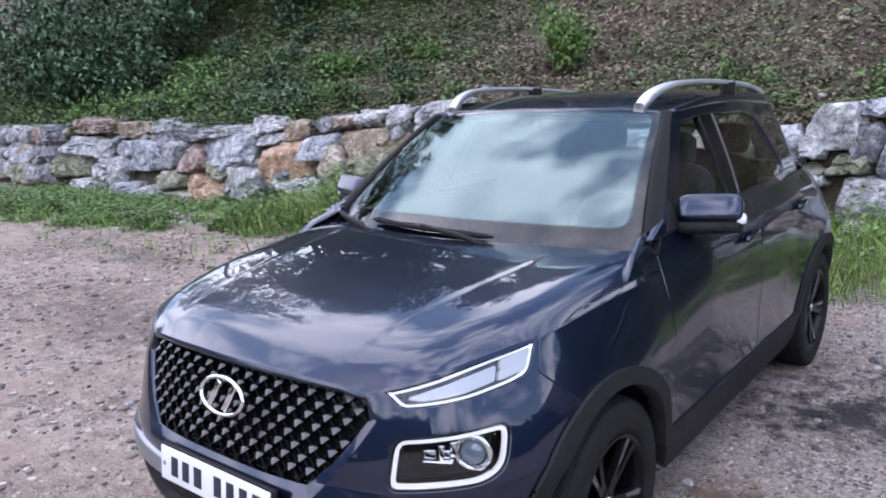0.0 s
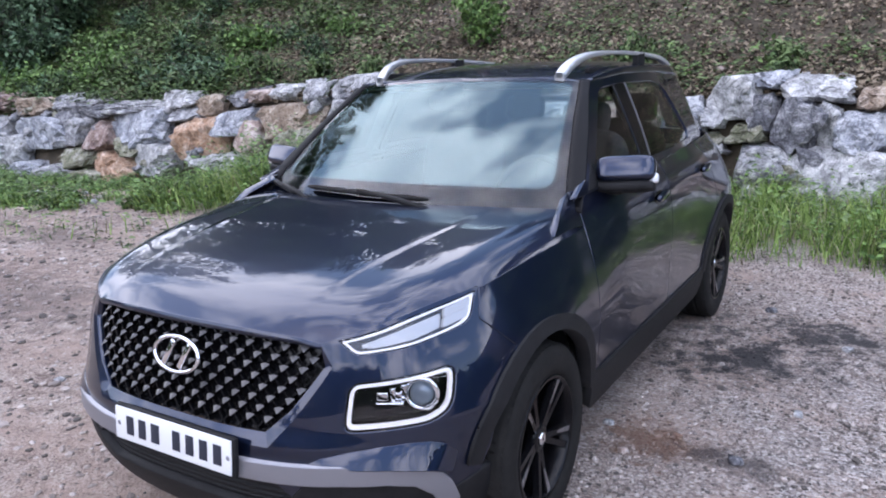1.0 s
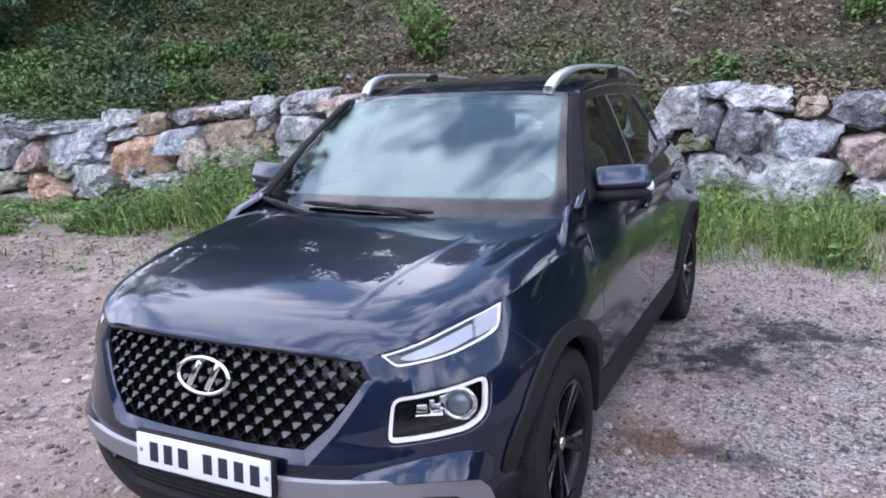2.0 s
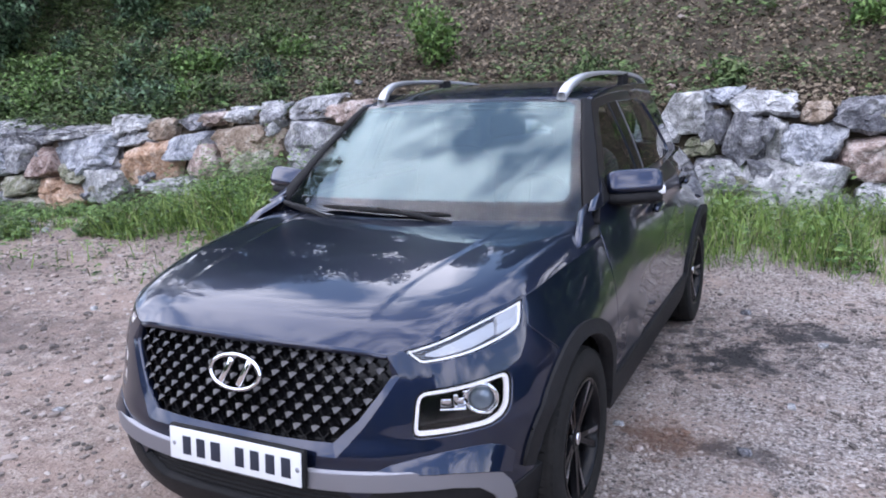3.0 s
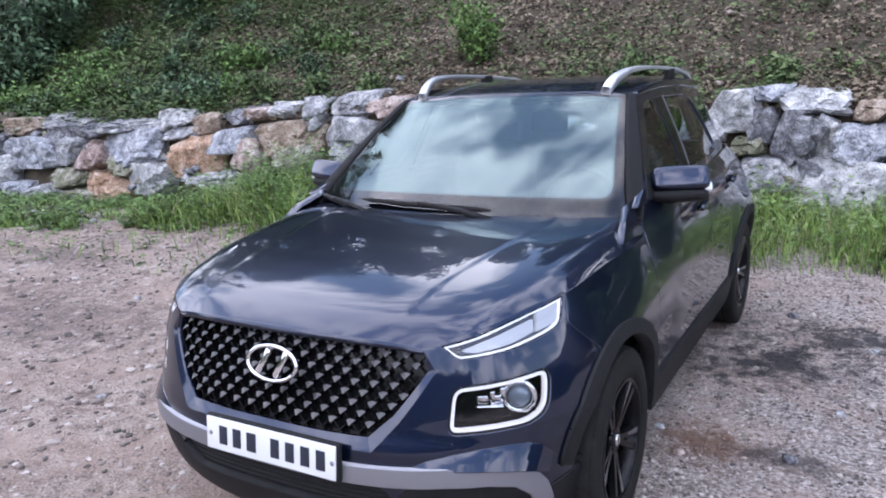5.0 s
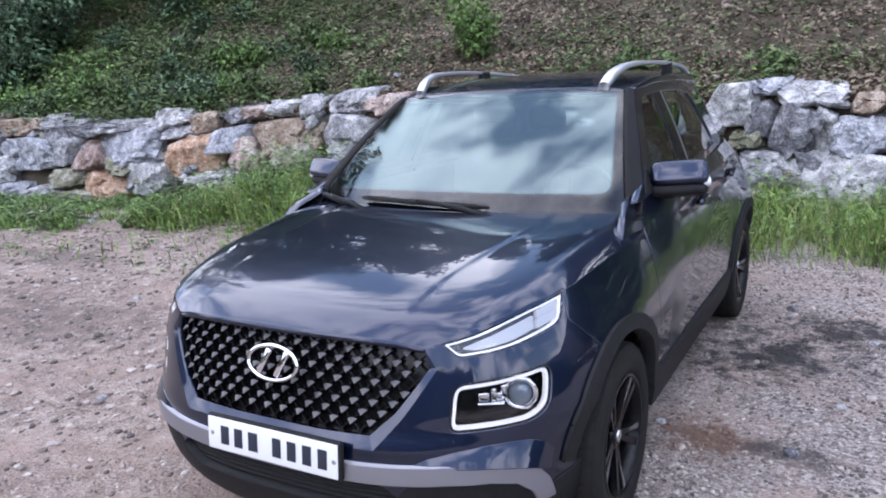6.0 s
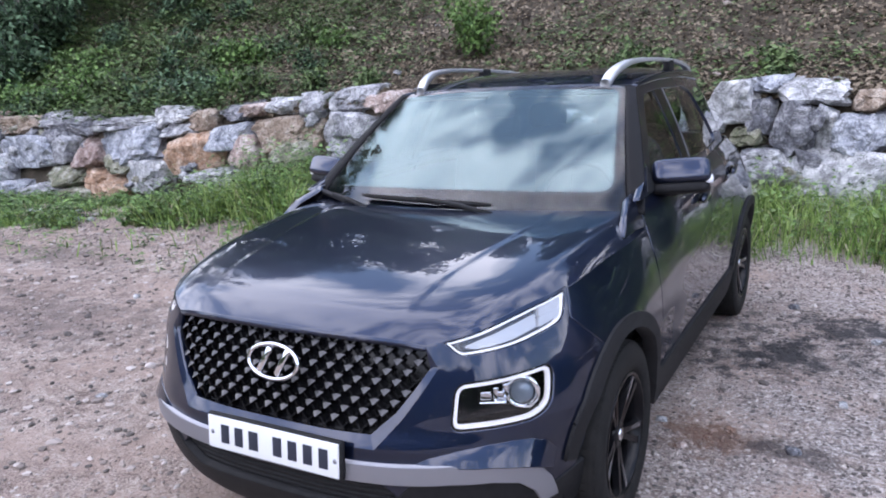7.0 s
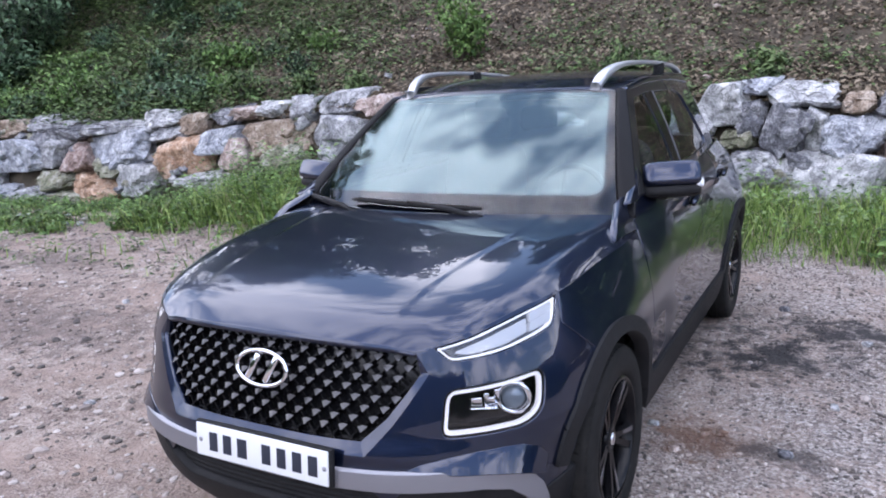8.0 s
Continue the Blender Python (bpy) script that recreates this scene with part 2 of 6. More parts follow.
def tube(points, radius, n=8, taper=1.0):
    """A bent round bar through the points; vertices and faces."""
    pts = [Vector(p) for p in points]
    verts, faces = [], []
    up = Vector((0.13, 0.21, 0.97))
    for i, p in enumerate(pts):
        d = (pts[min(i + 1, len(pts) - 1)] - pts[max(i - 1, 0)]).normalized()
        a = d.cross(up).normalized()
        b = d.cross(a)
        r = (radius[i] if isinstance(radius, (list, tuple)) else radius) * (1 + (taper - 1) * i / max(1, len(pts) - 1))
        for k in range(n):
            w = 2 * math.pi * k / n
            verts.append(p + (a * math.cos(w) + b * math.sin(w)) * r)
    for i in range(len(pts) - 1):
        for k in range(n):
            q = (k + 1) % n
            faces.append((i * n + k, i * n + q, (i + 1) * n + q, (i + 1) * n + k))
    faces.append(tuple(range(n))[::-1])
    faces.append(tuple((len(pts) - 1) * n + k for k in range(n)))
    return verts, faces


# ---------------------------------------------------------------- the car's surfaces (x to its left side, y from nose to tail)
HALF = spline([(0.16, 0.79), (0.24, 0.835), (0.34, 0.862), (0.46, 0.872), (0.60, 0.880), (0.74, 0.885), (0.80, 0.882), (0.86, 0.876), (0.93, 0.865), (0.985, 0.852), (1.03, 0.834), (1.07, 0.806), (1.10, 0.785)])
NOSE = spline([(0.16, 0.18), (0.22, 0.11), (0.30, 0.056), (0.40, 0.026), (0.50, 0.022), (0.54, 0.026), (0.60, 0.046), (0.64, 0.057), (0.70, 0.075), (0.80, 0.106), (0.86, 0.129), (0.92, 0.170), (1.06, 0.30)])
TAIL = spline([(0.16, 3.93), (0.30, 4.01), (0.45, 4.04), (0.62, 4.03), (0.80, 3.98), (0.95, 3.95), (1.06, 3.92)])
YC, YR, PN, PM = 0.92, 3.36, 3.0, 2.8
_a = np.linspace(0, math.pi / 2, 4001)
_x, _y = 0.885 * np.sin(_a) ** (2 / PN), 0.87 * (1 - np.cos(_a) ** (2 / PM))
_l = np.concatenate([[0], np.cumsum(np.hypot(np.diff(_x), np.diff(_y)))])
S1 = float(_l[-1])
S2 = S1 + YR - YC
S3 = S2 + S1 * 0.94


def s_at(y):
    """The place along the ring of a point y on the straight flank."""
    return S1 + y - YC


def body(s, z):
    """The ring of the lower body: s runs from the nose's middle round the left flank to the tail, negative on the right."""
    s, z = np.broadcast_arrays(np.asarray(s, float), np.asarray(z, float))
    a = np.abs(s)
    w, f, b = HALF(z), NOSE(z), TAIL(z)
    an = np.interp(a, _l, _a)
    ar = np.interp(np.clip((S3 - a) / 0.94, 0, S1), _l, _a)
    front, rear = a < S1, a > S2
    x = np.where(front, w * np.sin(an) ** (2 / PN), np.where(rear, w * np.sin(ar) ** (2 / PN), w))
    y = np.where(front, YC - (YC - f) * np.clip(np.cos(an), 0, 1) ** (2 / PM), np.where(rear, YR + (b - YR) * np.clip(np.cos(ar), 0, 1) ** (2 / PM), YC + a - S1))
    waist = step(y, 1.18, 1.55) * (1 - step(y, 2.75, 3.05))
    hollow = np.exp(-(((z - 0.63) / 0.17) ** 2))
    x = x - 0.007 * waist * hollow
    x = x + 0.018 * (np.exp(-(((y - 0.86) / 0.36) ** 2)) + np.exp(-(((y - 3.34) / 0.42) ** 2))) * step(z, 0.35, 0.6) * (1 - step(z, 0.68, 0.94)) * step(y, 0.2, 0.6)
    x = x - 0.098 * np.clip((z - 0.60) / 0.38, 0, 1) * step(y, 0.12, 0.46) * (1 - 0.55 * step(y, 0.70, 1.20)) * (1 - step(y, 1.25, 1.7))
    x = x - 0.055 * np.clip((z - 0.80) / 0.28, 0, 1) * step(y, 2.75, 3.6)
    return x * np.where(s < 0, -1, 1), y, z


HOOD_EDGE = spline([(0.0, 0.857), (0.30, 0.855), (0.44, 0.847), (0.51, 0.837), (0.57, 0.855), (0.785, 0.892), (0.93, 0.910), (1.05, 0.920), (1.12, 0.924), (1.27, 0.934), (1.42, 0.945), (1.59, 0.957), (1.74, 0.967), (1.90, 0.975)])
_hs = np.linspace(0, 1.9, 3000)
_hx, _hy, _hz = body(_hs, HOOD_EDGE(_hs))
_ht, _hr = np.arctan2(_hx, YC - _hy), np.hypot(_hx, YC - _hy)
HOOD_MID = spline([(0.05, 0.868), (0.14, 0.885), (0.22, 0.915), (0.35, 0.952), (0.60, 0.996), (0.90, 1.030), (1.10, 1.048), (1.40, 1.070)])


def hood(x, y):
    x, y = np.broadcast_arrays(np.asarray(x, float), np.asarray(y, float))
    a = np.abs(x)
    way = np.arctan2(a, YC - y)
    rho = np.hypot(a, YC - y) / np.interp(way, _ht, _hr)
    ridge = 0.655 + 0.105 * step(y, 0.2, 1.3)
    dome = 0.40 + 0.11 * step(y, 0.1, 1.2)
    top = HOOD_MID(y) - 0.020 * (a / 0.7) ** 2 - 0.30 * 0.012 * np.logaddexp(0, (a - ridge) / 0.012)
    top = top - 0.0028 * step(a, dome - 0.020, dome + 0.020) * step(y, 0.12, 0.40)
    edge = HOOD_EDGE(np.interp(way, _ht, _hs)) - 0.006
    return x, y, edge + (top - edge) * (1 - np.clip(rho, 0, 1.02) ** 20)


def screen(u, t):
    """The windscreen: u across, -1 to 1, t from foot to head."""
    u, t = np.broadcast_arrays(np.asarray(u, float), np.asarray(t, float))
    x = u * (0.765 - 0.150 * t)
    y0, y1 = 1.09 + 0.20 * u * u, 1.80 + 0.07 * u * u
    z0, z1 = 1.035 - 0.020 * u * u, 1.497 - 0.024 * u * u
    bulge = 0.020 * np.sin(math.pi * np.clip(t, 0, 1))
    return x, y0 + (y1 - y0) * t - 0.5 * bulge, z0 + (z1 - z0) * t + bulge


def flank(y, z):
    """The left side of the cabin above the belt."""
    y, z = np.broadcast_arrays(np.asarray(y, float), np.asarray(z, float))
    t = (z - 0.98) / 0.50
    x = 0.825 - 0.045 * np.clip(t, -0.2, 2) - 0.168 * np.clip(t, 0, 2) ** 1.35 - 0.080 * step(y, 2.5, 3.7) - 0.11 * step(y, 3.35, 3.9)
    return x, y, z


def roof(x, y):
    x, y = np.broadcast_arrays(np.asarray(x, float), np.asarray(y, float))
    z = 1.562 - 0.067 * (np.clip(2.45 - y, 0, None) / 0.68) ** 1.8 - 0.060 * (np.clip(y - 2.5, 0, None) / 1.25) ** 2
    edge = np.clip(np.abs(x) / 0.645, 0, 1)
    return x, y, z - 0.020 * edge**2 - 0.045 * edge**8


# ---------------------------------------------------------------- ground, wall and hill
def sums(t):
    """A short way to chain arithmetic nodes in the tree t."""
    def math_node(op, a, b, c=None):
        n = t.nodes.new("ShaderNodeMath")
        n.operation = op
        for i, v in enumerate((a, b, c)):
            if v is None:
                continue
            if isinstance(v, (int, float)):
                n.inputs[i].default_value = v
            else:
                t.links.new(v, n.inputs[i])
        return n.outputs[0]
    return math_node


def stained(t, color):
    """Damp dark patches and a rusty one on the gravel, ragged by noise."""
    math_node = sums(t)
    pos = t.nodes.new("ShaderNodeNewGeometry").outputs["Position"]
    sep = t.nodes.new("ShaderNodeSeparateXYZ")
    t.links.new(pos, sep.inputs[0])
    rag = node(t, "ShaderNodeTexNoise", Scale=6.0, Detail=8.0, Roughness=0.75)
    t.links.new(pos, rag.inputs["Vector"])
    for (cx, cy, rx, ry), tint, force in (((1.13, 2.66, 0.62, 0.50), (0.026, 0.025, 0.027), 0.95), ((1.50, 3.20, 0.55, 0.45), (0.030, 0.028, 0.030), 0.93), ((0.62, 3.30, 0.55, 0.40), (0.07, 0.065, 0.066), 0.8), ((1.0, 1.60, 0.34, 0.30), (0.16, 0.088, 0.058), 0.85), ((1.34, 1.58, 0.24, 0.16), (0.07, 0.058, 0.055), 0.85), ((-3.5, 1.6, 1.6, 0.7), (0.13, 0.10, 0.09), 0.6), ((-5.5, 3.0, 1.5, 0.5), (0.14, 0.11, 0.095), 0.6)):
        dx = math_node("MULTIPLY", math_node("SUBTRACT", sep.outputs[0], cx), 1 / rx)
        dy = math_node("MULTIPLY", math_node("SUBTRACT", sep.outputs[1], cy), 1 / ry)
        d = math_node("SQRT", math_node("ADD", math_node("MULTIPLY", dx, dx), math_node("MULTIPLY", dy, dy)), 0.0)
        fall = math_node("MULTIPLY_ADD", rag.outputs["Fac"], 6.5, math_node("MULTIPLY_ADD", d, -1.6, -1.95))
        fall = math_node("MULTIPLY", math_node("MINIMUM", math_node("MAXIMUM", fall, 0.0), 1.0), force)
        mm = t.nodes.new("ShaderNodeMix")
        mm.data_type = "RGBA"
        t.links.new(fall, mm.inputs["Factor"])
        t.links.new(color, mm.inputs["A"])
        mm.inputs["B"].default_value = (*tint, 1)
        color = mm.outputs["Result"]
    return color


def ground_material():
    m, p = material("gravel_ground", (0.3, 0.27, 0.24), 0.95)
    t = m.node_tree
    pos = t.nodes.new("ShaderNodeNewGeometry").outputs["Position"]
    big = node(t, "ShaderNodeTexNoise", Scale=0.55, Detail=6.0, Roughness=0.6)
    mid = node(t, "ShaderNodeTexNoise", Scale=7.0, Detail=8.0, Roughness=0.7)
    peb = node(t, "ShaderNodeTexVoronoi", Scale=70.0)
    fine = node(t, "ShaderNodeTexVoronoi", Scale=120.0)
    for n in (big, mid, peb, fine):
        t.links.new(pos, n.inputs["Vector"])

    math_node = sums(t)
    sep = t.nodes.new("ShaderNodeSeparateXYZ")
    t.links.new(pos, sep.inputs[0])
    sepc = t.nodes.new("ShaderNodeSeparateColor")
    t.links.new(peb.outputs["Color"], sepc.inputs[0])
    sepf = t.nodes.new("ShaderNodeSeparateColor")
    t.links.new(fine.outputs["Color"], sepf.inputs[0])
    # coarse grey gravel beside the car, finer pinkish earth before the wall
    side = math_node("MULTIPLY_ADD", big.outputs["Fac"], 2.4, math_node("MULTIPLY_ADD", sep.outputs[0], 0.55, -1.2))
    side = math_node("MINIMUM", math_node("MAXIMUM", side, 0.0), 1.0)
    earth = ramp(t, [(0.36, (0.135, 0.098, 0.083)), (0.47, (0.285, 0.213, 0.180)), (0.60, (0.50, 0.415, 0.360))])
    gravel = ramp(t, [(0.15, (0.080, 0.070, 0.068)), (0.5, (0.35, 0.298, 0.274)), (0.9, (0.74, 0.69, 0.66))])
    tone = math_node("MULTIPLY_ADD", mid.outputs["Fac"], 0.55, math_node("MULTIPLY_ADD", big.outputs["Fac"], 0.35, math_node("MULTIPLY_ADD", sepf.outputs[0], 0.16, -0.06)))
    t.links.new(tone, earth.inputs["Fac"])
    t.links.new(math_node("MULTIPLY_ADD", sepc.outputs[0], 0.55, math_node("MULTIPLY_ADD", sepf.outputs[0], 0.25, math_node("MULTIPLY_ADD", mid.outputs["Fac"], 0.3, -0.05))), gravel.inputs["Fac"])
    mix = t.nodes.new("ShaderNodeMix")
    mix.data_type = "RGBA"
    t.links.new(side, mix.inputs["Factor"])
    t.links.new(earth.outputs["Color"], mix.inputs["A"])
    t.links.new(gravel.outputs["Color"], mix.inputs["B"])
    # pale pinkish dust in broad ragged patches
    broad = node(t, "ShaderNodeTexNoise", Scale=1.3, Detail=9.0, Roughness=0.68)
    t.links.new(pos, broad.inputs["Vector"])
    dust = t.nodes.new("ShaderNodeMix")
    dust.data_type = "RGBA"
    t.links.new(math_node("MINIMUM", math_node("MAXIMUM", math_node("MULTIPLY_ADD", broad.outputs["Fac"], 5.0, -2.35), 0.0), 0.8), dust.inputs["Factor"])
    t.links.new(mix.outputs["Result"], dust.inputs["A"])
    dust.inputs["B"].default_value = (0.395, 0.290, 0.240, 1)
    color = dust.outputs["Result"]
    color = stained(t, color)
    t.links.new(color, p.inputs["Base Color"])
    b1 = node(t, "ShaderNodeBump", Strength=0.8, Distance=0.012)
    t.links.new(math_node("MULTIPLY", peb.outputs["Distance"], -1.0), b1.inputs["Height"])
    b2 = node(t, "ShaderNodeBump", Strength=1.0, Distance=0.06)
    t.links.new(mid.outputs["Fac"], b2.inputs["Height"])
    t.links.new(b1.outputs["Normal"], b2.inputs["Normal"])
    t.links.new(b2.outputs["Normal"], p.inputs["Normal"])
    return m


GROUND = ground_material()
SOIL = varied("hill_soil", [(0.25, (0.022, 0.017, 0.011)), (0.5, (0.062, 0.048, 0.033)), (0.8, (0.14, 0.112, 0.080))], 2.2, 0.95, 0.9, 9, fine=26, world_space=True)


def grid_sheet(name, xs, ys, fn, mat):
    X, Y = np.meshgrid(xs, ys)
    Z = fn(X, Y)
    n, m = len(xs), len(ys)
    verts = np.stack([X.ravel(), Y.ravel(), Z.ravel()], 1)
    faces = [(j * n + i, j * n + i + 1, (j + 1) * n + i + 1, (j + 1) * n + i) for j in range(m - 1) for i in range(n - 1)]
    return mesh_object(name, verts, faces, mat)


def rumple(x, y, s, seed=0.0):
    return np.array([noise.fractal(Vector((a * s + seed, b * s, seed)), 1.0, 2.0, 4) for a, b in zip(np.ravel(x), np.ravel(y))]).reshape(np.shape(x))


def ground_height(x, y):
    near = (np.abs(x) < 20) & (np.abs(y) < 12)
    z = np.zeros_like(x, float)
    flat = 1 - np.clip(1 - np.maximum(np.abs(x) - 1.0, np.abs(y - 2.0) - 2.2) / 0.8, 0, 1)
    z[near] = (rumple(x, y, 0.9)[near] * 0.035 + rumple(x, y, 4.0, 3.0)[near] * 0.016) * (0.25 + 0.75 * flat[near])
    bank = np.clip((y - 4.6) / 1.6, 0, 1)
    return z + np.where(near, (0.10 - 0.24 * step(-x, 4.6, 7.2)) * bank, 0)


WALL_TOP = spline([(-40, 0.80), (-15, 0.90), (-10, 1.02), (-7.5, 1.16), (-5, 1.26), (-3, 1.24), (0, 1.20), (1.0, 1.19), (2.5, 1.08), (30, 1.0)])


def hill_height(x, y):
    d = y - 6.80
    z = WALL_TOP(x) - 0.04 + np.where(d < 0, d * 0.2, d * 0.43 + 0.010 * np.clip(d, 0, 22) ** 1.6)
    near = (np.abs(x + 4) < 24) & (y < 26)
    bump = np.zeros_like(z)
    bump[near] = rumple(x[near], y[near], 0.8, 7.0) * 0.16 + rumple(x[near], y[near], 3.2, 5.0) * 0.05
    return z + bump * np.clip(d * 1.5 + 0.3, 0, 1)


xs = np.concatenate([np.linspace(-900, -18, 14), np.linspace(-16, 7, 150), np.linspace(9, 900, 14)])
ys = np.concatenate([np.linspace(-900, -8, 12), np.linspace(-6, 7.4, 100), [9, 20, 50, 900]])
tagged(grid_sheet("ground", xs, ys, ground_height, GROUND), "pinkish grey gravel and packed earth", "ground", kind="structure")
hx = np.concatenate([np.linspace(-300, -29, 10), np.linspace(-28, 20, 170), np.linspace(22, 300, 10)])
hy = np.concatenate([np.linspace(6.78, 14, 60), np.linspace(14.4, 45, 50)])
hill = tagged(grid_sheet("hillside", hx, hy, hill_height, SOIL), "steep hillside of dry leaves and scrub", "hillside", kind="structure")


def ground_at(x, y):
    return float(ground_height(np.array([[x]]), np.array([[y]]))[0, 0])


def hill_at(x, y):
    return float(hill_height(np.array([[x]]), np.array([[y]]))[0, 0])


# stones of the wall
def stone_material(name, stops, vein):
    m = varied(name, [(a, tuple(0.90 * c for c in b)) for a, b in stops], 5.5, 0.9, 0.8, 22, fine=60, Specular_IOR_Level=0.25)
    t = m.node_tree
    p = t.nodes["Principled BSDF"]
    link = p.inputs["Base Color"].links[0]
    src = link.from_socket
    co = t.nodes.new("ShaderNodeTexCoord")
    info = t.nodes.new("ShaderNodeObjectInfo")
    off = node(t, "ShaderNodeVectorMath")
    off.operation = "MULTIPLY_ADD"
    off.inputs[1].default_value = (1, 1, 1)
    comb = t.nodes.new("ShaderNodeCombineXYZ")
    rnd = node(t, "ShaderNodeMath")
    rnd.operation = "MULTIPLY"
    rnd.inputs[1].default_value = 37.0
    t.links.new(info.outputs["Random"], rnd.inputs[0])
    t.links.new(rnd.outputs[0], comb.inputs[0])
    t.links.new(rnd.outputs[0], comb.inputs[2])
    t.links.new(co.outputs["Object"], off.inputs[0])
    t.links.new(comb.outputs[0], off.inputs[2])
    vn = node(t, "ShaderNodeTexNoise", Scale=2.6, Detail=6.0, Roughness=0.55, Distortion=1.6)
    t.links.new(off.outputs[0], vn.inputs["Vector"])
    vr = ramp(t, [(0.485, (0, 0, 0)), (0.505, (1, 1, 1)), (0.53, (0, 0, 0))])
    t.links.new(vn.outputs["Fac"], vr.inputs["Fac"])
    amt = node(t, "ShaderNodeMath")
    amt.operation = "MULTIPLY"
    amt.inputs[1].default_value = 0.40
    t.links.new(vr.outputs["Color"], amt.inputs[0])
    mix = t.nodes.new("ShaderNodeMix")
    mix.data_type = "RGBA"
    t.links.new(amt.outputs[0], mix.inputs["Factor"])
    t.links.new(src, mix.inputs["A"])
    mix.inputs["B"].default_value = (*vein, 1)
    crack = node(t, "ShaderNodeTexNoise", Scale=6.5, Detail=9.0, Roughness=0.62, Distortion=0.9)
    t.links.new(off.outputs[0], crack.inputs["Vector"])
    cr = ramp(t, [(0.470, (0, 0, 0)), (0.492, (1, 1, 1)), (0.508, (1, 1, 1)), (0.535, (0, 0, 0))])
    t.links.new(crack.outputs["Fac"], cr.inputs["Fac"])
    grit = node(t, "ShaderNodeTexNoise", Scale=38.0, Detail=6.0, Roughness=0.75)
    t.links.new(off.outputs[0], grit.inputs["Vector"])
    math_node = sums(t)
    dark = math_node("MULTIPLY", math_node("MULTIPLY", cr.outputs["Color"], grit.outputs["Fac"]), 1.15)
    worn = t.nodes.new("ShaderNodeMix")
    worn.data_type = "RGBA"
    t.links.new(math_node("MINIMUM", dark, 0.75), worn.inputs["Factor"])
    t.links.new(mix.outputs["Result"], worn.inputs["A"])
    worn.inputs["B"].default_value = (*(0.35 * c for c in stops[0][1]), 1)
    t.links.new(worn.outputs["Result"], p.inputs["Base Color"])
    return m


STONES = {
    "G": stone_material("stone_grey", [(0.39, (0.14, 0.14, 0.15)), (0.5, (0.32, 0.32, 0.335)), (0.60, (0.58, 0.575, 0.57))], (0.66, 0.65, 0.63)),
    "B": stone_material("stone_blue_grey", [(0.39, (0.15, 0.16, 0.185)), (0.5, (0.33, 0.345, 0.38)), (0.60, (0.56, 0.57, 0.60))], (0.68, 0.68, 0.68)),
    "W": stone_material("stone_pale", [(0.39, (0.22, 0.22, 0.225)), (0.5, (0.47, 0.47, 0.475)), (0.60, (0.76, 0.75, 0.74))], (0.22, 0.22, 0.23)),
    "D": stone_material("stone_dark", [(0.39, (0.075, 0.075, 0.085)), (0.5, (0.19, 0.19, 0.21)), (0.61, (0.42, 0.42, 0.43))], (0.52, 0.51, 0.50)),
    "O": stone_material("stone_orange", [(0.39, (0.22, 0.13, 0.085)), (0.5, (0.47, 0.29, 0.19)), (0.60, (0.66, 0.50, 0.39))], (0.62, 0.55, 0.48)),
    "P": stone_material("stone_pinkish", [(0.39, (0.21, 0.155, 0.135)), (0.5, (0.44, 0.335, 0.295)), (0.60, (0.62, 0.54, 0.50))], (0.70, 0.66, 0.62)),
    "R": stone_material("stone_red_brown", [(0.39, (0.13, 0.088, 0.075)), (0.5, (0.29, 0.20, 0.175)), (0.60, (0.46, 0.38, 0.35))], (0.52, 0.46, 0.43)),
    "T": stone_material("stone_tan", [(0.39, (0.16, 0.115, 0.085)), (0.5, (0.33, 0.25, 0.19)), (0.60, (0.50, 0.43, 0.36))], (0.56, 0.50, 0.44)),
    "M": stone_material("stone_mossy", [(0.39, (0.09, 0.095, 0.06)), (0.5, (0.23, 0.22, 0.16)), (0.60, (0.45, 0.43, 0.38))], (0.20, 0.24, 0.12)),
}
bank = tagged(grid_sheet("stone_wall", np.linspace(-40, 30, 120), np.linspace(6.62, 6.98, 8), lambda x, y: np.clip((y - 6.66) / 0.20, -0.3, 1) * (WALL_TOP(x) - 0.06) + 0 * x, SOIL), "retaining wall of rough grey and tan boulders", "stone wall", kind="structure")
srng = random.Random(11)


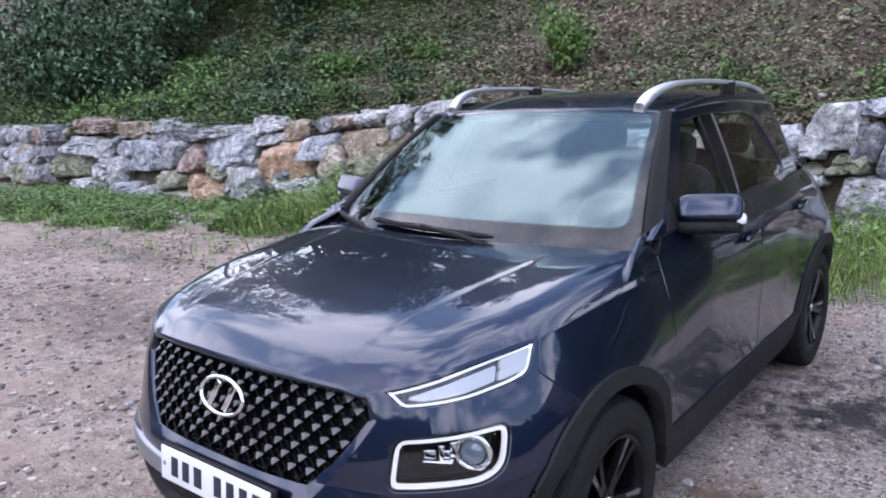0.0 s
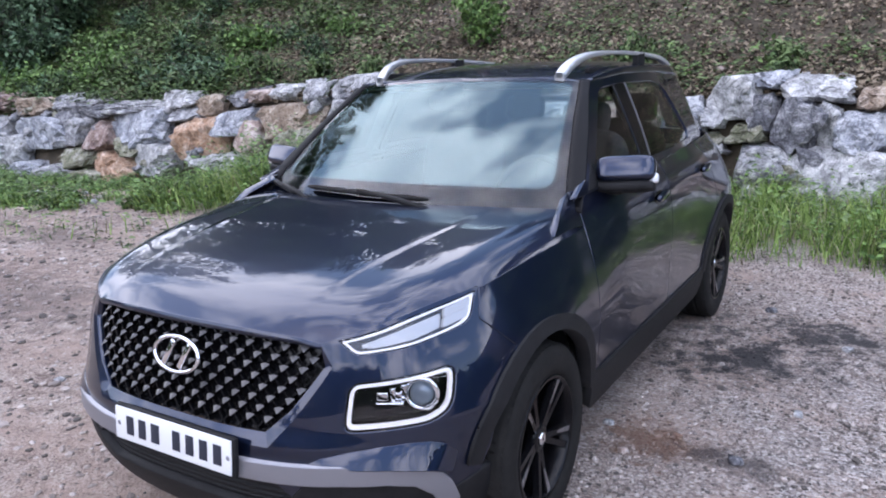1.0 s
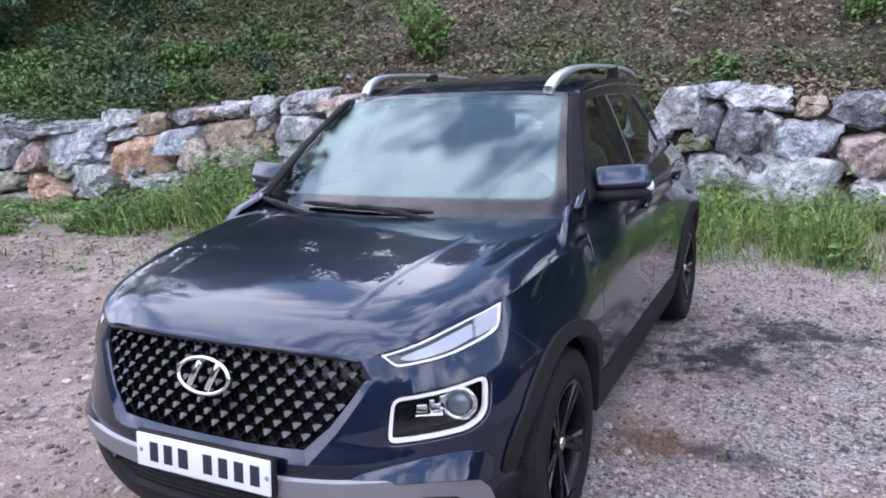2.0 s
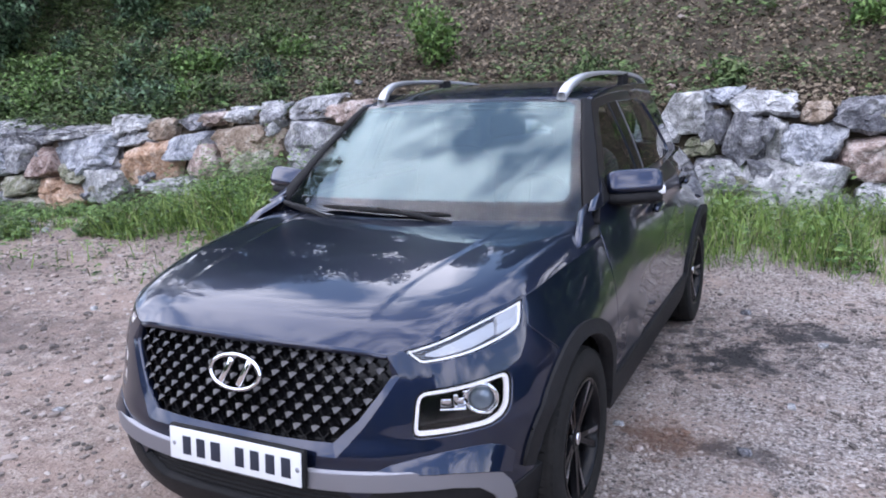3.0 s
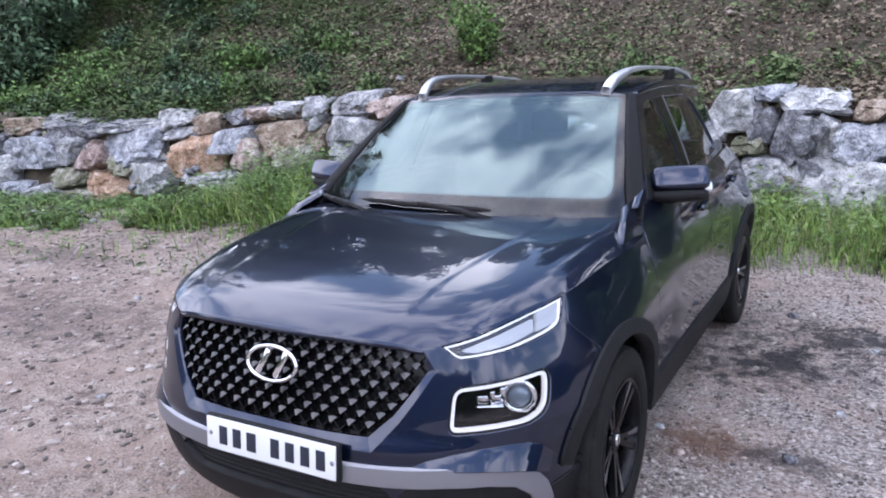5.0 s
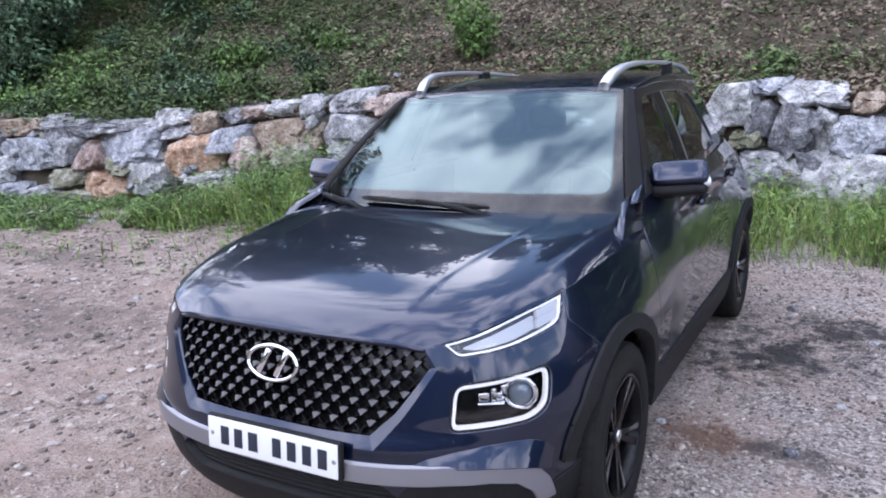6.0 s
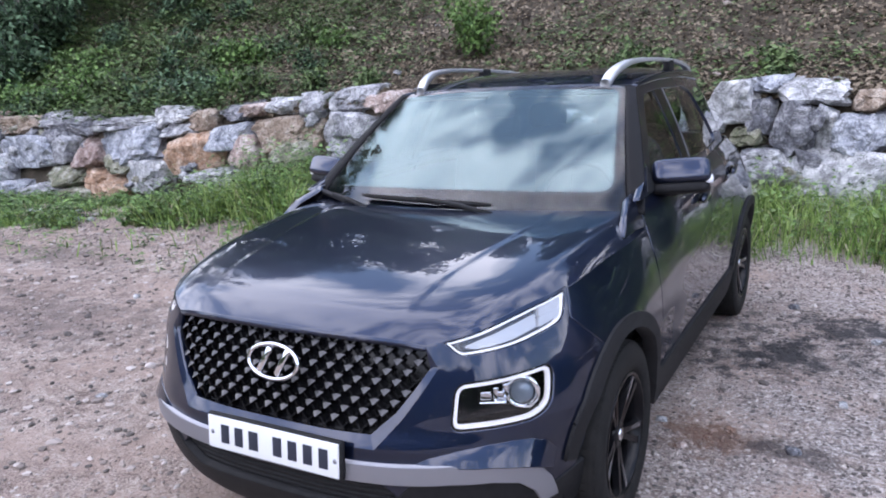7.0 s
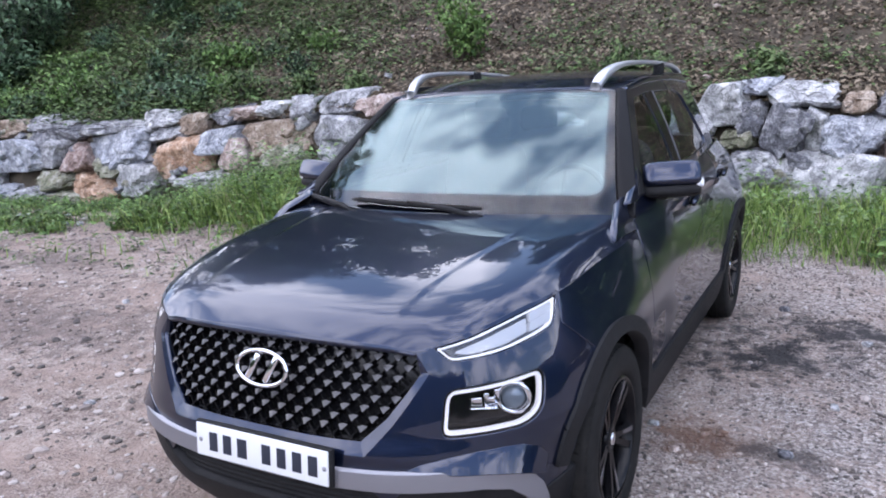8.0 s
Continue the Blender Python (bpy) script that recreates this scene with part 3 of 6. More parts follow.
def rock(sx, sy, sz, seed, sub=3, cuts=6, rough=0.09):
    """A boulder: a blunt block split off by chance planes, then roughened."""
    r = random.Random(seed)
    bm = bmesh.new()
    bmesh.ops.create_icosphere(bm, subdivisions=sub, radius=1.0)
    planes = [(Vector((a, b, c)).normalized(), d) for a, b, c, d in
              [(1, r.uniform(-0.25, 0.25), r.uniform(-0.3, 0.3), 1.0), (-1, r.uniform(-0.25, 0.25), r.uniform(-0.3, 0.3), 1.0), (r.uniform(-0.25, 0.25), r.uniform(-0.3, 0.3), 1, 1.0), (r.uniform(-0.2, 0.2), r.uniform(-0.2, 0.2), -1, 1.0), (r.uniform(-0.3, 0.3), -1, r.uniform(-0.1, 0.45), 0.95), (0, 1, 0, 1.0)]]
    planes += [(Vector((r.gauss(0, 1), -abs(r.gauss(0, 0.8)), r.gauss(0, 1))).normalized(), r.uniform(1.04, 1.36)) for _ in range(cuts)]
    o = Vector((r.uniform(0, 90), r.uniform(0, 90), r.uniform(0, 90)))
    size = min(sx, sz)
    for v in bm.verts:
        n = v.co.normalized()
        k = min([d / n.dot(q) for q, d in planes if n.dot(q) > 0.05] + [1.6])
        p = Vector((n.x * k * sx, n.y * k * sy, n.z * k * sz))
        # broken plates: each cell of the rock is a flat facet with a tilt of its own
        w = p * (1.9 / size) * 0.55 + o
        f = noise.voronoi(w)[1][0]
        tilt = noise.cell_vector(f * 7.3) - Vector((0.5, 0.5, 0.5))
        plate = rough * (1.2 * (noise.cell(f * 3.1) - 0.5) + 0.9 * (w - f).dot(tilt))
        p *= 1 + plate + 0.55 * rough * noise.fractal(w * 1.6, 1.0, 2.0, 5)
        v.co = p
    return bm


def stone(x, z, w, h, tint, depth=0.30):
    seed = int(abs(x * 131 + z * 977) * 10)
    d = min(0.42, max(depth, 0.45 * w))
    bm = rock(w * 0.455, d, h * 0.450, seed, 4, rough=0.075)
    ob = part("stone", bm, STONES[tint], bank, smooth=False)
    r = random.Random(seed + 5)
    ob.matrix_basis = pose(x, 6.28 + 0.35 * z + 0.92 * d + r.uniform(-0.05, 0.05), z - 0.005, r.uniform(-4, 4), r.uniform(-5, 5), r.uniform(-8, 8))
    return ob


stone(-16.63, 0.88, 0.74, 0.42, "G")
stone(-16.45, 0.52, 1.11, 0.61, "G")
stone(-16.31, 0.19, 1.39, 0.54, "M")
stone(-15.57, 0.99, 1.58, 0.48, "D")
stone(-15.40, 0.62, 1.30, 0.50, "D")
stone(-14.18, 0.36, 1.49, 0.58, "M")
stone(-13.68, 0.77, 2.21, 0.49, "G")
stone(-13.64, 1.18, 2.00, 0.36, "R")
stone(-13.60, -0.04, 1.20, 0.42, "W")
stone(-12.62, 0.31, 1.25, 0.68, "W")
stone(-12.10, -0.05, 1.10, 0.40, "B")
stone(-10.95, -0.06, 1.05, 0.40, "G")
stone(-10.00, -0.08, 0.75, 0.34, "M")
stone(-11.97, 1.09, 1.16, 0.35, "T")
stone(-11.63, 0.65, 1.76, 0.66, "B")
stone(-10.93, 0.86, 0.90, 0.45, "D")
stone(-10.73, 1.14, 1.63, 0.26, "G")
stone(-10.66, 0.67, 0.82, 0.59, "G")
stone(-10.38, 1.01, 1.24, 0.31, "D")
stone(-10.33, 0.24, 0.94, 0.39, "M")
stone(-9.86, 0.58, 0.74, 0.56, "R")
stone(-9.40, 0.11, 1.21, 0.47, "O")
stone(-9.09, 0.44, 0.72, 0.31, "M")
stone(-9.06, 1.09, 1.59, 0.24, "G")
stone(-8.92, 0.72, 1.70, 0.71, "B")
stone(-8.38, 0.26, 0.95, 0.66, "W")
stone(-7.98, 1.19, 0.88, 0.27, "W")
stone(-7.78, 0.98, 0.81, 0.28, "G")
stone(-7.40, 0.61, 1.24, 0.65, "O")
stone(-7.28, 1.09, 0.64, 0.36, "T")
stone(-6.93, 0.28, 0.94, 0.29, "W")
stone(-6.70, 0.83, 0.88, 0.44, "B")
stone(-6.70, 1.20, 0.80, 0.29, "D")
stone(-6.36, 0.63, 0.59, 0.52, "P")
stone(-6.27, 1.22, 0.56, 0.22, "P")
stone(-5.75, 1.27, 0.51, 0.25, "W")
stone(-5.66, 0.88, 1.21, 0.56, "T")
stone(-5.47, 0.60, 0.71, 0.44, "M")
stone(-5.23, 1.27, 0.53, 0.37, "G")
stone(-4.64, 1.29, 0.82, 0.39, "G")
stone(-4.55, 0.81, 1.10, 0.70, "G")
stone(-4.00, 1.26, 0.57, 0.30, "P")
stone(0.08, 0.95, 0.27, 0.25, "W")
stone(0.26, 1.12, 0.60, 0.47, "W")
stone(0.42, 0.80, 0.41, 0.24, "M")
stone(0.47, 0.19, 0.23, 0.30, "W")
stone(0.55, 0.97, 0.28, 0.44, "D")
stone(0.57, 1.30, 0.39, 0.18, "B")
stone(0.61, 0.49, 0.65, 0.45, "G")
stone(0.86, 0.86, 0.50, 0.52, "D")
stone(0.97, 1.22, 0.68, 0.26, "W")
stone(1.12, 0.86, 0.23, 0.47, "W")
stone(1.29, 0.31, 1.03, 0.74, "W")
stone(1.46, 0.81, 0.53, 0.42, "B")
stone(1.46, 1.13, 0.32, 0.23, "T")
stone(1.88, 1.08, 0.57, 0.35, "D")
stone(1.94, 0.66, 0.59, 0.45, "P")
stone(2.03, 0.26, 0.48, 0.44, "W")
# courses hidden by the car, and beyond the view
for x0, x1 in ((-3.5, -0.25), (2.2, 7.0), (-22.0, -15.4)):
    for z0, hh in ((0.18, 0.46), (0.58, 0.42), (0.97, 0.40)):
        x = x0 + srng.uniform(0, 0.2)
        while x < x1:
            w = srng.uniform(0.45, 0.95)
            stone(x + w / 2, z0 + srng.uniform(-0.04, 0.05), w, hh * srng.uniform(0.9, 1.15), srng.choice("GGBWDPTG"))
            x += w * 0.96
# small stones wedged between
for k in range(60):
    x, z = srng.uniform(-13, 2.3), srng.uniform(0.1, 1.1)
    ob = part("stone", rock(srng.uniform(0.08, 0.15), 0.12, srng.uniform(0.04, 0.08), 900 + k, 3, 9, 0.2), STONES[srng.choice("GDMGD")], bank, sharp=24)
    ob.matrix_basis = pose(x, 6.30 + 0.35 * z + 0.10, z, srng.uniform(-30, 30), srng.uniform(-30, 30), 0)


# ---------------------------------------------------------------- the car
car = thing("car", "dark navy blue compact SUV with silver roof rails, parked on gravel", "car")


def arc(cy, cz, r, a0, a1, n=18, square=0.0):
    """Points (s, z) of an arch on the flank, angles in degrees from the rear."""
    out = []
    for k in range(n + 1):
        a = radians(a0 + (a1 - a0) * k / n)
        q = r * (1 + square * math.sin(2 * a) ** 2)
        out.append((s_at(cy + q * math.cos(a)), cz + q * math.sin(a)))
    return out


def both(fn):
    """Calls fn with +1 for the left side and -1 for the right."""
    for side in (1, -1):
        fn(side)


def flip_to(side, outline):
    return outline if side > 0 else mirrored(outline)


FY, RY, HUB, ARCH, CLAD = 0.830, 3.34, 0.33, 0.378, 0.422


def hood_edge(a, b, n, drop=0.0):
    return [(s, float(HOOD_EDGE(abs(s))) - drop) for s in np.linspace(a, b, n)]


# hood: its outline in plan lies over the edge line of the ring
def hood_outline():
    line = [tuple(float(v) for v in body(s, float(HOOD_EDGE(abs(s))) - 0.004)[:2]) for s in np.linspace(-1.80, 1.80, 120)]
    rear = [(x, 1.075 + 0.20 * (x / 0.765) ** 2) for x in np.linspace(0.79, -0.79, 24)]
    return [(x * 0.998, y - 0.001) for x, y in line] + rear


trimmed("hood", hood, hood_outline(), PAINT, car, h=0.015, depth=0.02, lip=0.0045)

# front bumper
def line_distance(u, v, line):
    """Distance of the points (u, v) from an open line, negative beyond it; the line runs clockwise round them."""
    pts, d, sign = np.stack([np.ravel(u), np.ravel(v)], 1), np.full(np.size(u), 1e9), np.ones(np.size(u))
    for p, q in zip(np.array(line[:-1]), np.array(line[1:])):
        w = q - p
        k = np.clip(((pts - p) @ w) / (w @ w), 0, 1)
        r = pts - p - k[:, None] * w
        new_d = np.hypot(*r.T)
        sign = np.where(new_d < d, np.where(w[0] * r[:, 1] - w[1] * r[:, 0] > 0, -1.0, 1.0), sign)
        d = np.minimum(d, new_d)
    return d * sign


GRILLE = [(-0.507, 0.829), (-0.43, 0.838), (-0.30, 0.845), (0.0, 0.847), (0.30, 0.845), (0.43, 0.838), (0.507, 0.829), (0.523, 0.774), (0.43, 0.648), (0.358, 0.584), (0.18, 0.582), (-0.18, 0.582), (-0.358, 0.584), (-0.43, 0.648), (-0.523, 0.774)]
BEVEL = [(s, z + 0.001) for s, z in GRILLE[:7]] + [(0.546, 0.774), (0.453, 0.634), (0.378, 0.546), (0.2, 0.547), (0.0, 0.548), (-0.2, 0.547), (-0.378, 0.546), (-0.453, 0.634), (-0.546, 0.774)]
LAMP = rounded([(0.590, 0.733), (0.945, 0.743), (0.918, 0.624), (0.850, 0.594), (0.590, 0.595)], [0.045, 0.05, 0.06, 0.05, 0.035])
DRL = rounded([(0.556, 0.842), (0.785, 0.883), (1.052, 0.911), (1.078, 0.911), (1.030, 0.838), (0.960, 0.824), (0.810, 0.809), (0.612, 0.800)], [0.006, 0.05, 0.02, 0.005, 0.03, 0.05, 0.05, 0.02])
INTAKE = rounded([(-0.40, 0.446), (0.40, 0.446), (0.46, 0.39), (0.36, 0.335), (-0.36, 0.335), (-0.46, 0.39)], 0.02)


def bumper_outline():
    top = hood_edge(-1.086, 1.086, 76, 0.003)
    right = [(1.08, 0.92), (1.060, 0.834), (1.190, 0.725), (1.15, 0.66), (1.08, 0.55), (1.06, 0.46), (1.01, 0.38)]
    low = [(0.92, 0.33), (0.60, 0.325), (0.0, 0.325), (-0.60, 0.325), (-0.92, 0.33)]
    return top + right[1:] + low + mirrored(right[1:])[::-1]


trimmed("front_bumper", body, bumper_outline(), PAINT, car, holes=[BEVEL, LAMP, mirrored(LAMP)[::-1], DRL, mirrored(DRL)[::-1], INTAKE], h=0.016, depth=0.05)
RIM_LINE = BEVEL[6:] + BEVEL[:1]
trimmed("grille_surround", body, BEVEL, PAINT, car, "navy bevelled grille surround", holes=[GRILLE], h=0.010, depth=0.03, lip=0.001, relief=lambda u, v: -0.26 * line_distance(u, v, RIM_LINE))
# raised fold over the silver trim
FOLD = [(0.50, 0.510), (0.541, 0.529), (0.62, 0.546), (0.70, 0.554), (0.78, 0.553), (0.842, 0.545), (0.895, 0.525), (0.935, 0.490), (0.905, 0.448), (0.845, 0.472), (0.80, 0.484), (0.72, 0.498), (0.60, 0.506), (0.50, 0.504)]
for fold in (FOLD, mirrored(FOLD)[::-1]):
    trimmed("bumper_fold", body, fold, PAINT, car, "raised navy fold of the bumper", h=0.010, depth=0.03, lip=0.002, relief=lambda u, v: 0.0025 + 0.42 * line_distance(np.abs(u), v, FOLD[:8]))


def set_in(d):
    """The ring moved inward by d."""
    def moved(s, z):
        x, y, zz = body(s, z)
        e = 1e-3
        a, b = np.array(body(s + e, z)) - np.array(body(s - e, z)), np.array(body(s, z + e)) - np.array(body(s, z - e))
        n = np.cross(a, b, axis=0)
        n = n / (np.linalg.norm(n, axis=0) + 1e-12)
        return x - n[0] * d, y - n[1] * d, zz - n[2] * d
    return moved


trimmed("grille_back", set_in(0.044), GRILLE, GLOSS_BLACK, car, "black grille backing", h=0.04, depth=0.003)


def lattice():
    """The grille's net of crossing bars, and the bright facets at its nodes."""
    bars, studs = ([], []), ([], [])
    def put(store, pts, faces):
        k = len(store[0])
        store[0].extend(pts)
        store[1].extend([tuple(i + k for i in f) for f in faces])
    poly = np.array(GRILLE)
    near, far = set_in(0.020), set_in(0.038)
    dx, dz = 0.064, 0.0285
    at = lambda fn, s, z: tuple(float(c) for c in fn(s, z))
    for row in range(-1, 12):
        z = 0.592 + row * dz
        for col in range(-12, 13):
            s = col * dx + (dx / 2 if row % 2 else 0)
            for sg in (1, -1):
                a, b = np.array([s, z]), np.array([s + sg * dx / 2, z + dz])
                cut = [k / 10 for k in range(11) if inside([a + (b - a) * k / 10], poly)[0]]
                if len(cut) > 2:
                    a, b = a + (b - a) * cut[0], a + (b - a) * cut[-1]
                    d = np.array([0.0, 0.0030])
                    pts = [at(near, *(a - d)), at(near, *(b - d)), at(near, *(b + d)), at(near, *(a + d)), at(far, *(a - d)), at(far, *(b - d)), at(far, *(b + d)), at(far, *(a + d))]
                    put(bars, pts, [(0, 1, 2, 3), (4, 5, 1, 0), (3, 2, 6, 7), (1, 5, 6, 2), (4, 0, 3, 7)])
            if inside([(s, z)], poly)[0] and edge_distance([(s, z)], poly)[0] > 0.012:
                p = [at(near, s - 0.014, z + 0.001), at(set_in(0.006), s + 0.004, z - 0.013), at(near, s + 0.018, z + 0.003), at(set_in(0.019), s + 0.002, z + 0.006)]
                put(studs, p, [(0, 1, 3), (1, 2, 3)])
    return bars, studs


# Black strip holds the dark shadow line between hood lip and grille.
trimmed("grille_trim", body, [(s, z - 0.001) for s, z in hood_edge(-0.505, 0.505, 50, 0.003)] + [(s, z - 0.0015) for s, z in GRILLE[6::-1]], MATT_BLACK, car, "black strip painted as the shadow line over the grille", h=0.012, depth=0.02, lift=-0.003)
_bars, _studs = lattice()
DARK_CHROME, _p = material("dark_chrome", (0.090, 0.088, 0.090), 0.30, 0.9)
BAR_BLACK, _p = material("grille_black", (0.004, 0.004, 0.005), 0.22, Specular_IOR_Level=0.25)
grille = mesh_object("grille", *_bars, BAR_BLACK, car, "black lattice grille", smooth=False)
mesh_object("facet", *_studs, DARK_CHROME, grille, "dark chrome facets", smooth=False)

# flanks
def side_panels(side):
    f = lambda o: flip_to(side, o)
    fender = hood_edge(1.095, 1.83, 26, 0.009) + [(s_at(1.285), 0.958), (s_at(1.295), 0.80), (s_at(1.29), 0.40)] + arc(FY, HUB, ARCH + 0.02, 12, 150) + [(1.198, 0.727), (1.068, 0.836)]
    trimmed("fender", body, f(fender), PAINT, car, h=0.018)
    corner = [(s_at(1.06), 0.974), (s_at(1.17), 0.981), (s_at(1.293), 0.972), (s_at(1.293), 1.088), (s_at(1.24), 1.070), (s_at(1.15), 1.040)]
    trimmed("fender_corner", body, f(corner), PAINT, car, h=0.03, depth=0.03)
    front_door = rounded([(s_at(1.300), 1.088), (s_at(1.302), 0.80), (s_at(1.298), 0.36), (s_at(2.255), 0.36), (s_at(2.262), 0.80), (s_at(2.262), 1.092)], [0, 0, 0.06, 0.03, 0, 0])
    trimmed("front_door", body, f(front_door), PAINT, car, h=0.02)
    rear_door = [(s_at(2.270), 1.092), (s_at(2.270), 0.80), (s_at(2.263), 0.36), (s_at(2.88), 0.36)] + arc(RY, HUB, ARCH + 0.02, 172, 128, 8) + [(s_at(3.13), 0.80), (s_at(3.16), 1.094)]
    trimmed("rear_door", body, f(rear_door), PAINT, car, h=0.02)
    quarter = [(s_at(3.168), 1.094), (s_at(3.138), 0.80)] + arc(RY, HUB, ARCH + 0.02, 125, 15, 16) + [(s_at(3.80), 0.42), (S2 + 0.55, 0.44), (S2 + 0.60, 0.70), (S2 + 0.62, 0.95), (S2 + 0.60, 1.095)]
    trimmed("rear_quarter", body, f(quarter), PAINT, car, h=0.034)
    # black cladding: arches and sill
    for cy, a0, a1 in ((FY, 6, 166), (RY, 14, 172)):
        band = arc(cy, HUB, CLAD, a0, a1, 22, 0.03) + arc(cy, HUB, ARCH, a1, a0, 22)
        trimmed("arch_cladding", body, f(band), PLASTIC, car, "black plastic wheel arch trim", h=0.03, depth=0.055, lift=0.014)
    sill = rounded([(s_at(1.215), 0.43), (s_at(1.30), 0.405), (s_at(2.90), 0.405), (s_at(2.95), 0.43), (s_at(2.90), 0.255), (s_at(1.25), 0.255)], [0.02, 0.03, 0.03, 0.02, 0.05, 0.05])
    trimmed("sill_cladding", body, f(sill), PLASTIC, car, "black plastic sill trim", h=0.05, depth=0.05, lift=0.012)


both(side_panels)


def mx(side, fn):
    """A surface given for the left, on the side wanted."""
    def m(u, v):
        x, y, z = fn(u, v)
        return x * side, y, z
    return m


# cabin
FRONT_EDGE = [(1.27, 1.02), (1.40, 1.125), (1.60, 1.285), (1.80, 1.438), (1.862, 1.474)]
CABIN = [(1.262, 1.075)] + FRONT_EDGE[1:] + [(2.30, 1.492), (2.90, 1.484), (3.40, 1.455), (3.72, 1.40), (3.90, 1.09), (3.2, 1.085), (2.2, 1.082)]
WINDOWS = rounded([(1.46, 1.110), (1.60, 1.215), (1.80, 1.365), (1.91, 1.442), (2.20, 1.456), (2.72, 1.448), (2.89, 1.415), (3.06, 1.15), (3.01, 1.122), (2.2, 1.112)], [0.02, 0.05, 0.05, 0.06, 0.05, 0.05, 0.05, 0.03, 0.02, 0.05])
PANE_F = rounded([(1.465, 1.106), (1.60, 1.212), (1.80, 1.362), (1.91, 1.438), (2.13, 1.456), (2.09, 1.106)], 0.02)
PANE_R = rounded([(2.20, 1.106), (2.285, 1.456), (2.72, 1.446), (2.878, 1.41), (3.045, 1.145), (3.00, 1.120)], 0.03)
POST = [(2.09, 1.09), (2.13, 1.462), (2.285, 1.462), (2.20, 1.09)]


def in_flank(d):
    def m(u, v):
        x, y, z = flank(u, v)
        return x - d, y, z
    return m


def cabin_side(side):
    trimmed("cabin_frame", mx(side, flank), CABIN, PAINT, car, holes=[WINDOWS], h=0.03, depth=0.03, flip=side < 0)
    trimmed("b_pillar", mx(side, in_flank(0.004)), POST, GLOSS_BLACK, car, "gloss black door pillar", h=0.04, depth=0.03, flip=side < 0)
    # Grey strip stands for the light reflected along the rear door's frame.
    trimmed("frame_strip", mx(side, in_flank(0.001)), [(2.196, 1.112), (2.212, 1.112), (2.292, 1.452), (2.276, 1.453)], FRAME_SHEEN, car, "thin grey strip painted as the door frame's reflection", h=0.04, depth=0.01, flip=side < 0)
    for pane in (PANE_F, PANE_R):
        ob = trimmed("side_window", mx(side, in_flank(0.010)), pane, SIDE_GLASS, car, "tinted side window glass", h=0.05, depth=0.003, flip=side < 0)
        ob.visible_shadow = False


both(cabin_side)


def ruled(name, a, b, mat, n=30, m=6, bulge=0.0, label="", bend=(0, 0, 1), skew=1.0):
    """A strip between two lines of points, bulged along bend."""
    a, b = np.array(a, float), np.array(b, float)
    ta, tb = np.linspace(0, 1, len(a)), np.linspace(0, 1, len(b))
    t = np.linspace(0, 1, n)
    A = np.stack([np.interp(t, ta, a[:, k]) for k in range(3)], 1)
    B = np.stack([np.interp(t, tb, b[:, k]) for k in range(3)], 1)
    verts, faces = [], []
    for j in range(m + 1):
        w = j / m
        verts += [tuple(p) for p in A * (1 - w) + B * w + bulge * math.sin(math.pi * w**skew) * np.array(bend)]
    for j in range(m):
        for i in range(n - 1):
            k = j * n + i
            faces.append((k, k + 1, k + n + 1, k + n))
    ob = mesh_object(name, verts, faces, mat, car, label)
    sol = ob.modifiers.new("thickness", "SOLIDIFY")
    sol.thickness, sol.offset = 0.006, 0
    return ob


SCREEN = rounded([(-0.968, 0.0), (0.968, 0.0), (0.922, 1.0), (-0.922, 1.0)], 0.05)
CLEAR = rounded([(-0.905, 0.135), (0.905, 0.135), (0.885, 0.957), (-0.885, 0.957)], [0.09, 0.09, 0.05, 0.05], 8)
ws = trimmed("windscreen", screen, SCREEN, SCREEN_GLASS, car, "windscreen glass reflecting the clouds", h=0.06, depth=0.004, lift=0.004)
ws.visible_shadow = False
film = trimmed("screen_film", screen, CLEAR, FILM, car, "assumed pale reflecting film on the windscreen", h=0.06, depth=0.002, lift=0.0065)
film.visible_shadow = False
BORDER, _p = material("screen_border_black", (0.005, 0.006, 0.010), 0.6, Specular_IOR_Level=0.0)
trimmed("screen_border", screen, SCREEN, BORDER, car, "black border of the windscreen", holes=[CLEAR], h=0.05, depth=0.004)


def pillars(side):
    edge = np.array([[float(c) for c in screen(0.973 - 0.046 * t, t)] for t in np.linspace(0.0, 1.0, 20)])
    out = np.array([[float(c) for c in flank(y, z)] for y, z in FRONT_EDGE])
    edge[:, 0] *= side
    out[:, 0] *= side
    # Body-coloured pillar drawn matt black, to hold the dark surroundings it mirrors.
    ruled("a_pillar", edge, out, MATT_BLACK, m=10, bulge=0.012, label="windscreen pillar, its dark reflection put in as black", bend=(0.5 * side, -0.6, 0.4), skew=0.6)
    ra = np.array([[float(c) for c in roof(0.585 - 0.028 * float(step(y, 2.6, 3.2)) - 0.105 * float(step(y, 3.2, 3.74)), y)] for y in np.linspace(1.868, 3.74, 24)])
    fa = np.array([[float(c) for c in flank(y, z)] for y, z in [(1.862, 1.474), (2.30, 1.492), (2.90, 1.484), (3.40, 1.455), (3.72, 1.40)]])
    ra[:, 0] *= side
    fa[:, 0] *= side
    ruled("roof_side", ra, fa, PAINT, n=40, bulge=0.008, bend=(0.5 * side, 0, 0.8))


both(pillars)
ROOF = [(x, 1.797 + 0.07 * (x / 0.615) ** 2) for x in np.linspace(-0.588, 0.588, 20)] + [(0.588, 2.6), (0.560, 3.2), (0.520, 3.45), (0.455, 3.70)] + [(x, 3.76) for x in np.linspace(0.43, -0.43, 8)] + [(-0.455, 3.70), (-0.520, 3.45), (-0.560, 3.2), (-0.588, 2.6)]
trimmed("roof", roof, ROOF, PAINT, car, h=0.05)


